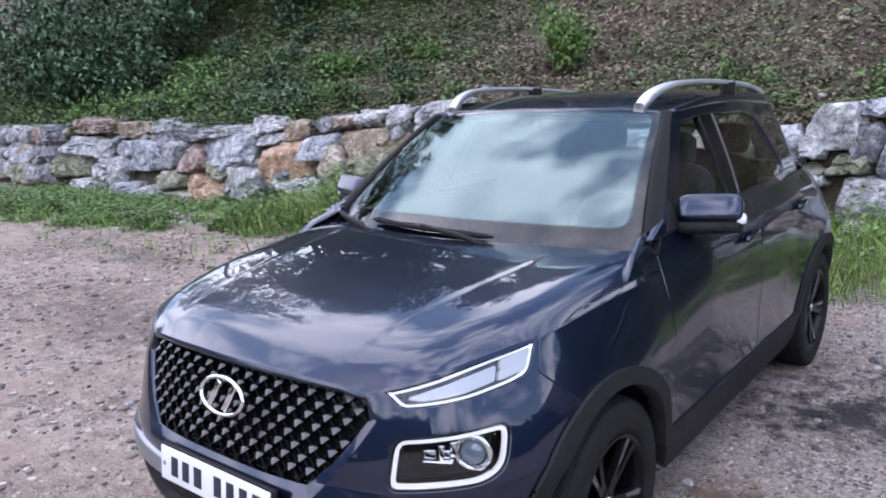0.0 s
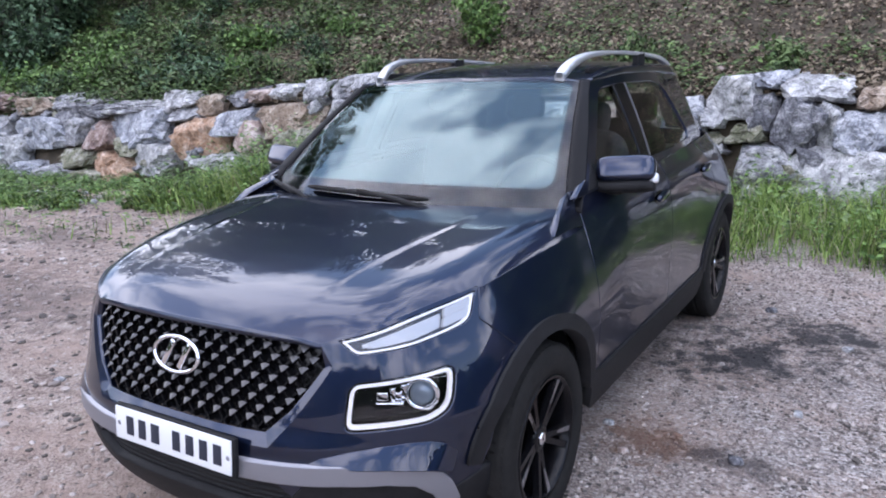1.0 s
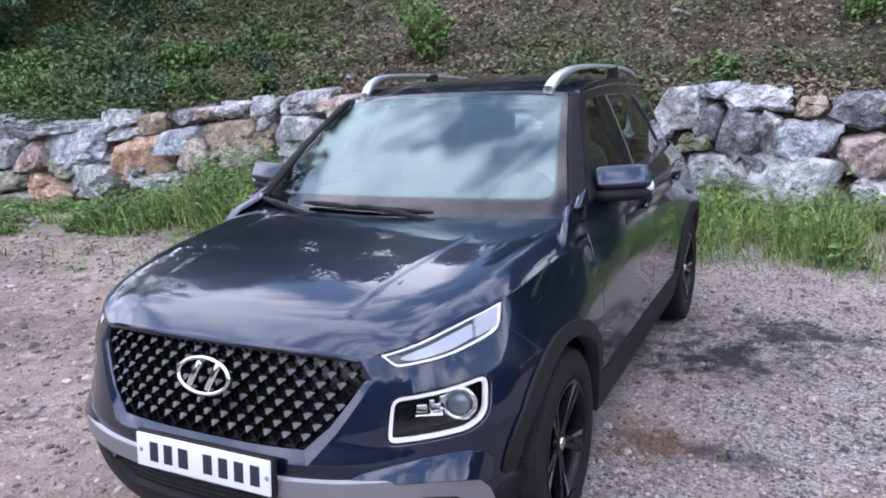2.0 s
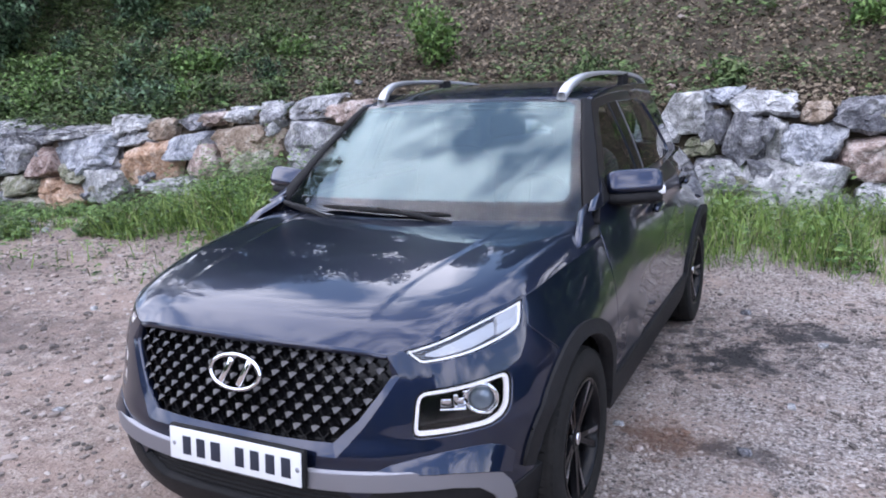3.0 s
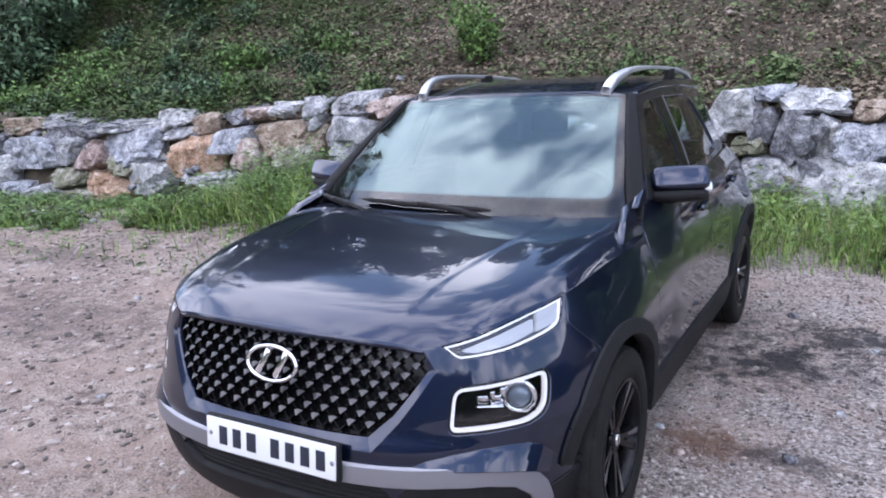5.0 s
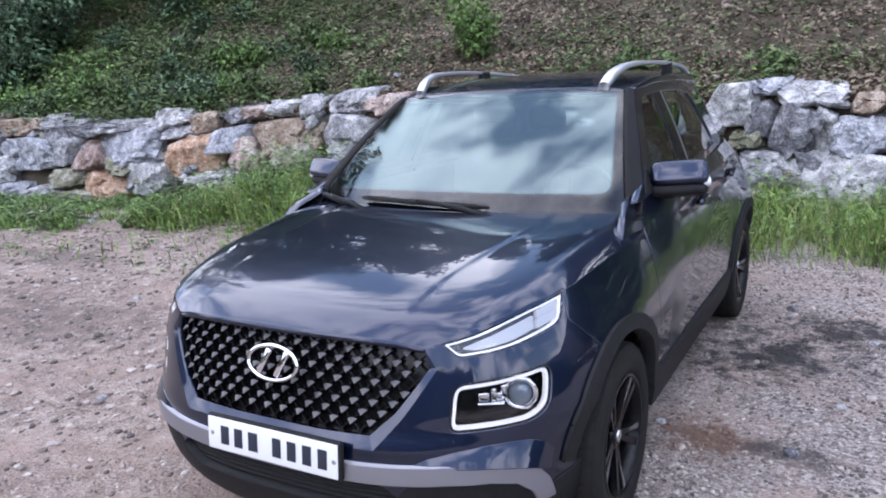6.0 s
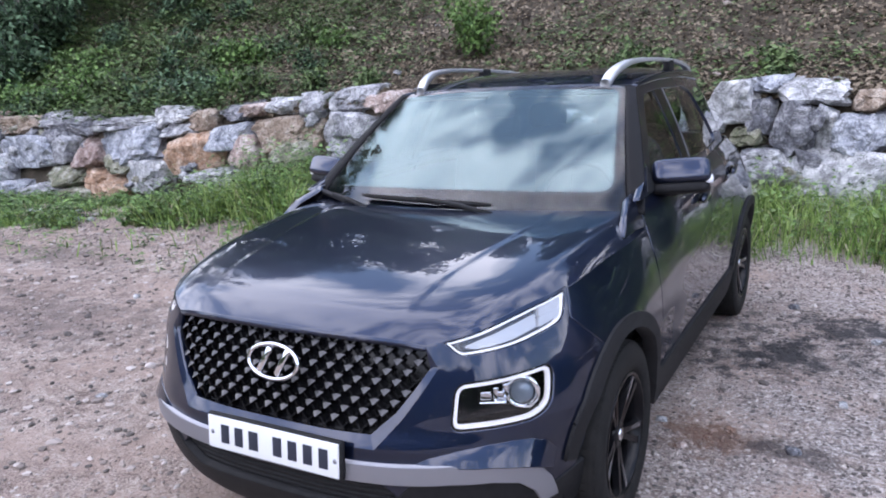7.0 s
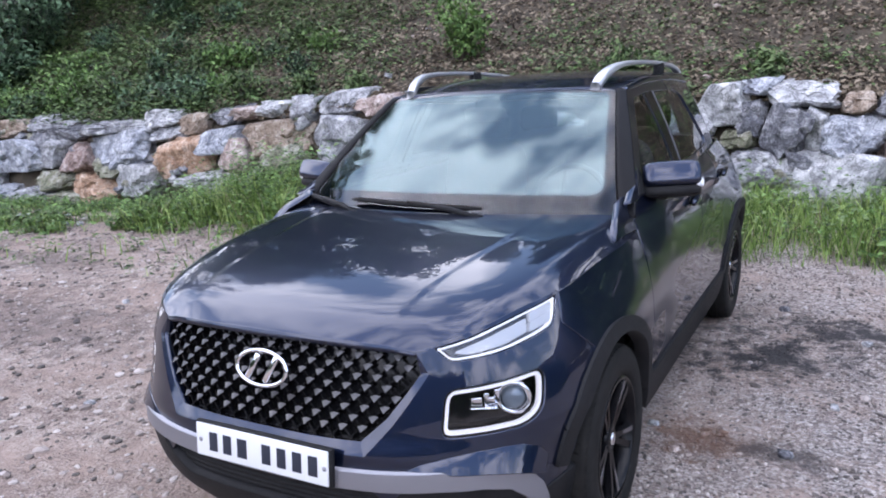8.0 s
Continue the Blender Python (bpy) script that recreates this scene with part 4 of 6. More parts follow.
# tail: never faces the camera, kept plain
def tail(u, t):
    u, t = np.broadcast_arrays(np.asarray(u, float), np.asarray(t, float))
    y = 3.93 - 0.20 * t - 0.12 * np.abs(u) ** 3
    return u * (0.645 - 0.135 * t), y, 1.05 + 0.41 * t


TAILGATE = [(-0.97, -0.02), (0.97, -0.02), (0.97, 1.02), (-0.97, 1.02)]
REAR_GLASS = rounded([(-0.85, 0.12), (0.85, 0.12), (0.85, 0.88), (-0.85, 0.88)], 0.06)
trimmed("tailgate_frame", tail, TAILGATE, PAINT, car, holes=[REAR_GLASS], h=0.06, depth=0.02, flip=True)
trimmed("rear_window", tail, REAR_GLASS, SIDE_GLASS, car, "tinted rear window glass", h=0.1, depth=0.003, flip=True).visible_shadow = False
trimmed("tailgate", lambda s, z: body(np.where(s < 0, -(S3 + s), S3 - s), z), [(-0.83, 1.095), (-0.83, 0.62), (0.83, 0.62), (0.83, 1.095)], PAINT, car, h=0.05)
trimmed("rear_bumper", lambda s, z: body(np.where(s < 0, -(S3 + s), S3 - s), z), [(-1.0, 0.61), (-1.0, 0.42), (-0.8, 0.28), (0.8, 0.28), (1.0, 0.42), (1.0, 0.61)], PLASTIC, car, "black plastic rear bumper", h=0.06)


def offset_loop(outline, d):
    """The closed outline moved inward by d."""
    p = np.array(outline, float)
    a = np.roll(p, 1, 0) - p
    b = np.roll(p, -1, 0) - p
    out = []
    area = np.sum(p[:, 0] * np.roll(p[:, 1], -1) - np.roll(p[:, 0], -1) * p[:, 1])
    for q, u, v in zip(p, a, b):
        t = v - u
        n = np.array([-t[1], t[0]]) / (np.linalg.norm(t) + 1e-12) * (1 if area > 0 else -1)
        out.append(q + n * d)
    return out


# lamps
LAMP_LIT, _p = material("lamp_ring_white", (0.84, 0.86, 0.90), 0.25, 0.0, Emission_Strength=0.32)
_p.inputs["Emission Color"].default_value = (0.92, 0.95, 1.0, 1)

LAMP_BAR, _p = material("lamp_bar_white", (0.50, 0.52, 0.55), 0.22, 0.1, Emission_Strength=0.08)
_p.inputs["Emission Color"].default_value = (0.92, 0.95, 1.0, 1)


def lamps(side):
    f = lambda o: flip_to(side, o)
    lo = refine(LAMP, 0.02)
    head = trimmed("headlamp", set_in(0.055), f(offset_loop(lo, -0.004)), GLOSS_BLACK, car, "square headlamp with a white ring", h=0.04, depth=0.002)
    trimmed("lamp_trim", set_in(0.006), f(lo), GLOSS_BLACK, head, "black lamp surround", holes=[f(offset_loop(lo, 0.006))], h=0.03, depth=0.05)
    trimmed("light_ring", set_in(0.010), f(offset_loop(lo, 0.005)), LAMP_LIT, head, "white ring light", holes=[f(offset_loop(lo, 0.0160))], h=0.012, depth=0.014, lip=0.003)
    # projector
    c = np.array([float(v) for v in set_in(0.030)(side * 0.826, 0.676)])
    ring = revolve([(0.042, -0.010), (0.052, 0.0), (0.050, 0.008), (0.038, 0.006), (0.035, -0.006)], 40)
    dome = revolve([(0.035 * math.sin(a), 0.022 * math.cos(a) - 0.004) for a in np.linspace(0.001, math.pi / 2, 8)], 40, closed=False)
    turn = Matrix.Rotation(radians(-64 if side > 0 else 244), 4, "Z")
    for nm, (v, fc), mat, lab in (("projector_ring", ring, CHROME, "chrome projector ring"), ("projector_lens", dome, PROJECTOR, "round projector lens")):
        pts = [turn @ Vector(p) + Vector(c) for p in v]
        mesh_object(nm, pts, fc, mat, head, lab)
    bm = bmesh.new()
    for ds, dz, w, h in ((0.70, 0.686, 0.016, 0.013), (0.735, 0.688, 0.008, 0.020), (0.752, 0.682, 0.011, 0.012), (0.772, 0.692, 0.009, 0.022), (0.725, 0.664, 0.040, 0.004)):
        p = [float(v) for v in set_in(0.042)(side * ds, dz)]
        box_bm(bm, -w, w, -0.014, 0.014, -h, h, 0.004, pose(*p, 0, 0, side * 28))
    part("reflector", bm, CHROME, head, "chrome reflector pieces")
    trimmed("lamp_cover", set_in(0.003), f(offset_loop(lo, 0.004)), LENS_GLASS, head, "clear lamp cover", h=0.03, depth=0.002).visible_shadow = False
    # upper slim lamp
    du = refine(DRL, 0.02)
    drl = trimmed("day_lamp", set_in(0.030), f(offset_loop(du, -0.003)), LAMP_GREY, car, "slim white daytime running lamp", h=0.04, depth=0.002)
    trimmed("lamp_edge", set_in(0.004), f(du), GLOSS_BLACK, drl, "black lamp edge", holes=[f(offset_loop(du, 0.003))], h=0.03, depth=0.03)
    trimmed("lamp_outline", set_in(0.007), f(offset_loop(du, 0.003)), LAMP_LIT, drl, "white light outline", holes=[f(offset_loop(du, 0.0078))], h=0.02, depth=0.02)
    for strip in ([(0.630, 0.826), (0.70, 0.843), (0.81, 0.862), (0.925, 0.875), (0.914, 0.843), (0.81, 0.829), (0.67, 0.820)],
                  [(0.948, 0.886), (1.052, 0.899), (1.044, 0.880), (0.942, 0.866)], [(0.940, 0.861), (1.040, 0.875), (1.024, 0.853), (0.932, 0.841)]):
        trimmed("light_bar", set_in(0.012), f(rounded(strip, 0.006)), LAMP_BAR, drl, "white light bar", h=0.02, depth=0.02)
    trimmed("lamp_cover", set_in(0.002), f(offset_loop(du, 0.003)), LENS_GLASS, drl, "clear lamp cover", h=0.03, depth=0.002).visible_shadow = False


PROJECTOR, _p = material("projector_glass", (0.20, 0.24, 0.28), 0.05, 0.3, Coat_Weight=1.0)
both(lamps)

# lower front
SKID_TOP = [(0.28, 0.503), (0.46, 0.506), (0.60, 0.508), (0.72, 0.500), (0.80, 0.486), (0.86, 0.462), (0.905, 0.410), (0.930, 0.345)]
SKID_LOW = [(0.875, 0.340), (0.850, 0.388), (0.80, 0.430), (0.72, 0.450), (0.60, 0.458), (0.40, 0.456)]
trimmed("skid_trim", body, mirrored(SKID_TOP)[::-1] + [(0.0, 0.502)] + SKID_TOP + SKID_LOW + [(0.0, 0.455)] + mirrored(SKID_LOW)[::-1], SKID, car, "silver grey bumper trim", h=0.016, depth=0.04, lift=0.019, lip=0.005)
trimmed("lower_grille", set_in(0.05), offset_loop(INTAKE, -0.02), GLOSS_BLACK, car, "black lower grille", h=0.06, depth=0.002)
for k in range(5):
    z = 0.350 + 0.020 * k
    trimmed("grille_bar", set_in(0.02), [(-0.44, z), (0.44, z), (0.44, z + 0.007), (-0.44, z + 0.007)], PLASTIC, car, h=0.05, depth=0.02)
LIP = [(0.36, 0.345), (0.44, 0.395), (0.50, 0.452), (0.62, 0.452), (0.815, 0.437), (0.875, 0.402), (0.93, 0.375), (1.06, 0.40), (1.05, 0.27), (0.80, 0.20), (0.40, 0.19)]
trimmed("bumper_lip", body, LIP + mirrored(LIP)[::-1], PLASTIC, car, "black plastic lower bumper", h=0.03, depth=0.04, lift=0.006)

# number plate: its writing stands as plain bars
plate = new("number_plate")
plate.parent = car
plate.matrix_basis = pose(0.034, -0.006, 0.519, 84, 0, 0)
tagged(plate, "white number plate with dark bars")
bm = bmesh.new()
box_bm(bm, -0.264, 0.264, -0.058, 0.058, -0.022, -0.004, 0.005)
part("plate_holder", bm, PLASTIC, plate, "black plate holder")
bm = bmesh.new()
box_bm(bm, -0.256, 0.256, -0.052, 0.052, -0.004, 0.003, 0.003)
part("plate_sheet", bm, PLATE, plate, "white pressed metal sheet")
for x0, x1 in ((-0.200, -0.166), (-0.143, -0.109), (-0.085, -0.047), (0.012, 0.046), (0.070, 0.104), (0.128, 0.162), (0.186, 0.220)):
    bm = bmesh.new()
    box_bm(bm, x0, x1, -0.030, 0.030, 0.003, 0.0046, 0.0008)
    part("bar", bm, INK, plate, "dark bar")
for x in (-0.237, 0.244):
    v, fc = revolve([(0.0, 0.0052), (0.006, 0.0046), (0.008, 0.0028)], 12, "z", closed=False)
    mesh_object("bolt", [(p[0] + x, p[1], p[2]) for p in v], fc, SKID, plate, "plate bolt")

# badge: an oval ring and two plain slanted strokes
badge = new("badge")
badge.parent = car
badge.matrix_basis = pose(0.004, 0.086, 0.750, 76, 0, 0)
tagged(badge, "oval chrome badge")
v, fc = [], []
for i in range(64):
    a = 2 * math.pi * i / 64
    for k in range(8):
        b = 2 * math.pi * k / 8
        q = 1 + 0.075 * math.cos(b)
        v.append((0.097 * q * math.cos(a), 0.053 * (1 + 0.12 * math.cos(b)) * math.sin(a), 0.007 * math.sin(b) + 0.012))
fc = [(i * 8 + k, ((i + 1) % 64) * 8 + k, ((i + 1) % 64) * 8 + (k + 1) % 8, i * 8 + (k + 1) % 8) for i in range(64) for k in range(8)]
mesh_object("ring", v, fc, CHROME, badge)
for x in (-0.036, 0.036):
    bm = bmesh.new()
    box_bm(bm, -0.010, 0.010, -0.046, 0.046, 0.004, 0.016, 0.004, Matrix.Translation((x, 0, 0)) @ Matrix.Rotation(radians(-27), 4, "Z"))
    part("stroke", bm, CHROME, badge)


# wheels
RIM_BLACK, _p = material("rim_black", (0.005, 0.005, 0.006), 0.22, 0.0, Specular_IOR_Level=0.2)
RIM_CUT, _p = material("rim_machined", (0.34, 0.34, 0.36), 0.25, 0.9)


def make_wheel():
    """The left front wheel; its outer face looks to +x."""
    w = new("wheel")
    w.parent = car
    w.location = (0.777, FY, HUB)
    tagged(w, "black alloy wheel with machined spokes")
    prof = [(0.222, -0.095), (0.245, -0.102), (0.285, -0.104), (0.315, -0.094), (0.327, -0.080), (0.329, -0.040), (0.323, -0.037), (0.323, -0.029), (0.3295, -0.026), (0.3295, 0.026), (0.323, 0.029), (0.323, 0.037), (0.329, 0.040), (0.327, 0.080), (0.315, 0.094), (0.300, 0.100), (0.285, 0.104), (0.262, 0.1045), (0.245, 0.102), (0.222, 0.095)]
    tyre = mesh_object("tyre", *revolve(prof, 96), RUBBER, w, "black rubber tyre")
    blocks = ([], [])
    for k in range(72):
        a = 2 * math.pi * k / 72
        for x0, x1, sh in ((0.042, 0.092, 0.0), (-0.092, -0.042, 0.0), (-0.024, 0.024, 0.5)):
            b0, b1 = a + sh * 0.087, a + sh * 0.087 + 0.062
            i = len(blocks[0])
            for b in (b0, b1):
                for x in (x0, x1):
                    for r in (0.322, 0.3315 - 14 * max(0, abs(x) - 0.075) ** 2 * 2):
                        blocks[0].append((x, r * math.cos(b), r * math.sin(b)))
            blocks[1].extend([tuple(i + q for q in f) for f in ((1, 3, 7, 5), (0, 1, 5, 4), (2, 6, 7, 3), (0, 2, 3, 1), (4, 5, 7, 6))])
    mesh_object("tread", *blocks, RUBBER, tyre, "tread blocks", smooth=False)
    rim = [(0.224, -0.09), (0.224, 0.088), (0.219, 0.097), (0.210, 0.098), (0.205, 0.090), (0.196, 0.070), (0.190, -0.06), (0.20, -0.09)]
    mesh_object("rim", *revolve(rim, 72), RIM_BLACK, w, "black rim")
    mesh_object("brake_disc", *revolve([(0.06, 0.0), (0.135, 0.0), (0.137, 0.006), (0.135, 0.012), (0.06, 0.012)], 48), RIM_BLACK, w, "dark brake disc")
    mesh_object("wheel_back", *revolve([(0.001, -0.02), (0.21, -0.02), (0.21, -0.03), (0.001, -0.03)], 40), GLOSS_BLACK, w, "dark inner wheel")
    for k in range(5):
        for tw in (-1, 1):
            m = Matrix.Rotation(radians(72 * k + 90), 4, "X") @ Matrix.Rotation(radians(tw * 11), 4, "X")
            bm = bmesh.new()
            vs = []
            for r, hw, x in ((0.035, 0.015, 0.070), (0.11, 0.013, 0.078), (0.17, 0.014, 0.085), (0.212, 0.018, 0.090)):
                tilt = tw * 0.010 * (r / 0.2)
                vs.append([bm.verts.new((x - 0.022, hw + tilt, r)), bm.verts.new((x, hw * 0.75 + tilt, r)), bm.verts.new((x, -hw * 0.75 + tilt, r)), bm.verts.new((x - 0.022, -hw + tilt, r))])
            for a, b in zip(vs, vs[1:]):
                for i in range(4):
                    bm.faces.new((a[i], a[(i + 1) % 4], b[(i + 1) % 4], b[i]))
            bm.faces.new(vs[0][::-1])
            bm.faces.new(vs[-1])
            bmesh.ops.recalc_face_normals(bm, faces=bm.faces)
            bmesh.ops.transform(bm, matrix=m, verts=bm.verts)
            spoke = part("spoke", bm, RIM_BLACK, w)
            if tw == 1:
                bm = bmesh.new()
                q = [bm.verts.new(c) for c in ((0.0795, 0.000, 0.120), (0.0865, -0.003, 0.165), (0.0915, -0.004, 0.203), (0.0915, 0.016, 0.205), (0.0865, 0.013, 0.165), (0.0795, 0.009, 0.120))]
                lo = [bm.verts.new((v.co.x - 0.006, v.co.y, v.co.z)) for v in q]
                bm.faces.new(q)
                for i in range(6):
                    bm.faces.new((q[i], lo[i], lo[(i + 1) % 6], q[(i + 1) % 6]))
                bmesh.ops.recalc_face_normals(bm, faces=bm.faces)
                bmesh.ops.transform(bm, matrix=m, verts=bm.verts)
                part("spoke_face", bm, RIM_CUT, spoke, "machined silver face")
    mesh_object("hub", *revolve([(0.001, 0.074), (0.045, 0.074), (0.052, 0.066), (0.052, 0.03), (0.001, 0.03)], 32), RIM_BLACK, w)
    mesh_object("hub_cap", *revolve([(0.001, 0.082), (0.020, 0.081), (0.026, 0.074), (0.001, 0.074)], 24), CHROME, w, "silver hub cap")
    for k in range(5):
        a = radians(72 * k + 36)
        v, fc = revolve([(0.0, 0.066), (0.008, 0.066), (0.009, 0.05), (0.0, 0.05)], 8)
        mesh_object("wheel_nut", [(p[0], p[1] + 0.062 * math.cos(a), p[2] + 0.062 * math.sin(a)) for p in v], fc, SKID, w)
    return w


wheel = make_wheel()
for side, y, deg in ((1, RY, 22), (-1, FY, 10), (-1, RY, 47)):
    c = copy_thing(wheel, pose(0.777 * side, y, HUB, 0, 0, 0 if side > 0 else 180) @ pose(0, 0, 0, deg, 0, 0))
    c.parent = car
wheel.matrix_basis = pose(0.777, FY, HUB, 14, 0, 0)
# dark wheel wells and floor pan
for cy in (FY, RY):
    bm = bmesh.new()
    v, fc = revolve([(0.41, -0.80), (0.41, 0.80)], 48, closed=False)
    vs = [bm.verts.new((p[0], p[1] + cy, p[2] + HUB)) for p in v]
    for f4 in fc:
        if all(vs[i].co.z > 0.20 for i in f4):
            bm.faces.new([vs[i] for i in f4])
    part("wheel_well", bm, PLASTIC, car, "black wheel well lining")
bm = bmesh.new()
box_bm(bm, -0.78, 0.78, 1.22, 2.95, 0.20, 0.26, 0.03)
box_bm(bm, -0.50, 0.50, 0.40, 3.80, 0.22, 0.30, 0.03)
part("floor_pan", bm, PLASTIC, car, "dark underbody")


# roof rails
def rails(side):
    f = [(0.482, 1.835, 1.488), (0.492, 1.885, 1.525), (0.506, 1.96, 1.558), (0.526, 2.09, 1.584), (0.545, 2.34, 1.591), (0.553, 2.72, 1.582), (0.540, 3.10, 1.556), (0.515, 3.36, 1.512), (0.485, 3.54, 1.450)]
    verts, faces = [], []
    wid = [0.022, 0.023, 0.021, 0.018, 0.016, 0.016, 0.017, 0.020, 0.018]
    hei = [0.026, 0.026, 0.020, 0.013, 0.010, 0.010, 0.012, 0.017, 0.022]
    t = np.linspace(0, len(f) - 1, 60)
    F = np.array(f)
    idx = np.arange(len(f))
    P = np.stack([spline(list(zip(idx, F[:, k])))(t) for k in range(3)], 1)
    Wd, Hd = np.interp(t, idx, wid), np.interp(t, idx, hei)
    n = 12
    for p, wd, hd in zip(P, Wd, Hd):
        for k in range(n):
            a = 2 * math.pi * k / n
            c, s = math.cos(a), math.sin(a)
            verts.append((side * (p[0] + wd * math.copysign(abs(c) ** 0.6, c)), p[1], p[2] + hd * math.copysign(abs(s) ** 0.6, s)))
    for i in range(len(P) - 1):
        for k in range(n):
            faces.append((i * n + k, i * n + (k + 1) % n, (i + 1) * n + (k + 1) % n, (i + 1) * n + k))
    faces += [tuple(range(n)), tuple((len(P) - 1) * n + k for k in range(n))]
    rail = mesh_object("roof_rail", verts, faces, SILVER, car, "silver roof rail")
    bm = bmesh.new()
    box_bm(bm, -0.018, 0.018, -0.055, 0.055, -0.035, 0.035, 0.01, pose(side * 0.551, 2.72, 1.556))
    box_bm(bm, -0.012, 0.012, 2.00, 3.00, 1.505, 1.528, 0.005, pose(side * 0.545, 0, 0))
    part("rail_foot", bm, PLASTIC, rail, "black rail foot")


both(rails)


# mirrors
def blob(bm, m, sx, sy, sz, power=0.55, n=20, k=14):
    """A rounded box as a superellipsoid."""
    vs = []
    pw = lambda c: math.copysign(abs(c) ** power, c)
    for j in range(k + 1):
        b = -math.pi / 2 + math.pi * j / k
        row = []
        for i in range(n):
            a = 2 * math.pi * i / n
            row.append(bm.verts.new(m @ Vector((sx * pw(math.cos(b)) * pw(math.cos(a)), sy * pw(math.cos(b)) * pw(math.sin(a)), sz * pw(math.sin(b))))))
        vs.append(row)
    for j in range(k):
        for i in range(n):
            bm.faces.new((vs[j][i], vs[j][(i + 1) % n], vs[j + 1][(i + 1) % n], vs[j + 1][i]))
    bmesh.ops.remove_doubles(bm, verts=bm.verts, dist=1e-5)
    return bm


def mirrors(side):
    mir = new("door_mirror")
    mir.parent = car
    tagged(mir, "navy door mirror with a black foot")
    base = pose(side * 0.880, 1.560, 1.128, -13, -side * 3, side * 12)
    bm = blob(bmesh.new(), base @ pose(side * 0.004, 0, 0.008, -14, 0, 0), 0.114, 0.062, 0.052, 0.40, 28, 16)
    part("mirror_cap", bm, PAINT, mir, "navy painted cap", sharp=60)
    bm = blob(bmesh.new(), base @ pose(-side * 0.006, 0.012, -0.050), 0.120, 0.066, 0.024, 0.5, 24, 12)
    part("mirror_housing", bm, PLASTIC, mir, "black plastic housing", sharp=60)
    bm = blob(bmesh.new(), base @ pose(side * 0.106, 0.004, -0.022, 0, 0, 0), 0.020, 0.045, 0.021, 0.6, 12, 8)
    part("indicator", bm, WHITE_LAMP, mir, "clear indicator lamp", sharp=60)
    bm = bmesh.new()
    box_bm(bm, -0.088, 0.088, 0.056, 0.066, -0.052, 0.052, 0.005, base)
    part("mirror_glass", bm, CHROME, mir, "mirror glass")
    bm = blob(bmesh.new(), pose(side * 0.795, 1.555, 1.078, 0, side * 12, 0), 0.085, 0.048, 0.024, 0.6, 14, 8)
    part("mirror_foot", bm, PLASTIC, mir, "black foot on the door", sharp=60)
    # small black corner panel before the window
    trimmed("corner_panel", mx(side, in_flank(-0.004)), rounded([(1.385, 1.085), (1.49, 1.175), (1.515, 1.085)], 0.008), PLASTIC, car, "black window corner panel", h=0.05, depth=0.01, flip=side < 0)


both(mirrors)


# door handles
def handles(side):
    for y, z in ((2.09, 0.955), (2.93, 0.972)):
        xb = float(body(s_at(y), z)[0])
        han = new("door_handle")
        han.parent = car
        tagged(han, "navy door handle")
        bm = blob(bmesh.new(), pose(side * (xb + 0.022), y, z, 4, 0, side * 2), 0.014, 0.090, 0.016, 0.6, 14, 8)
        part("grip", bm, PAINT, han, sharp=60)
        # Proud black pad; the recess's shade is put into its colour.
        bm = blob(bmesh.new(), pose(side * (xb + 0.004), y - 0.02, z - 0.002), 0.006, 0.060, 0.024, 0.7, 14, 8)
        part("recess", bm, GLOSS_BLACK, han, "black pad for the shade of the handle recess", sharp=60)


both(handles)

# cowl and wipers
COWL = [(x, 1.068 + 0.20 * (x / 0.765) ** 2) for x in np.linspace(-0.74, 0.74, 20)] + [(x, 1.135 + 0.20 * (x / 0.765) ** 2) for x in np.linspace(0.74, -0.74, 20)]
trimmed("cowl", lambda x, y: (x, y, 1.028 - 0.02 * (np.asarray(x) / 0.76) ** 2 + 0 * np.asarray(y) + 0.10 * np.clip(np.asarray(y) - 1.075 - 0.20 * (np.asarray(x) / 0.765) ** 2, 0, 1)), COWL, PLASTIC, car, "black cowl under the windscreen", h=0.05)


def wiper(u0, t0, u1, t1, pivot):
    w = new("wiper")
    w.parent = car
    tagged(w, "black windscreen wiper")
    line = [Vector([float(c) for c in screen(u0 + (u1 - u0) * k / 12, t0 + (t1 - t0) * k / 12)]) + Vector((0, -0.016, 0.020)) for k in range(13)]
    v, f = tube(line, [0.006] + [0.0125] * 11 + [0.006], 6)
    mesh_object("blade", v, f, PLASTIC, w)
    p = Vector([float(c) for c in screen(*pivot)]) + Vector((0, -0.03, 0.012))
    mid = line[6] + Vector((0, -0.008, 0.012))
    v, f = tube([p, p * 0.6 + mid * 0.4 + Vector((0, -0.006, 0.010)), mid], [0.013, 0.011, 0.008], 8)
    mesh_object("arm", v, f, PLASTIC, w)


wiper(-0.53, 0.050, 0.33, 0.020, (0.36, -0.03))
wiper(-0.96, 0.055, -0.60, -0.005, (-0.42, -0.03))

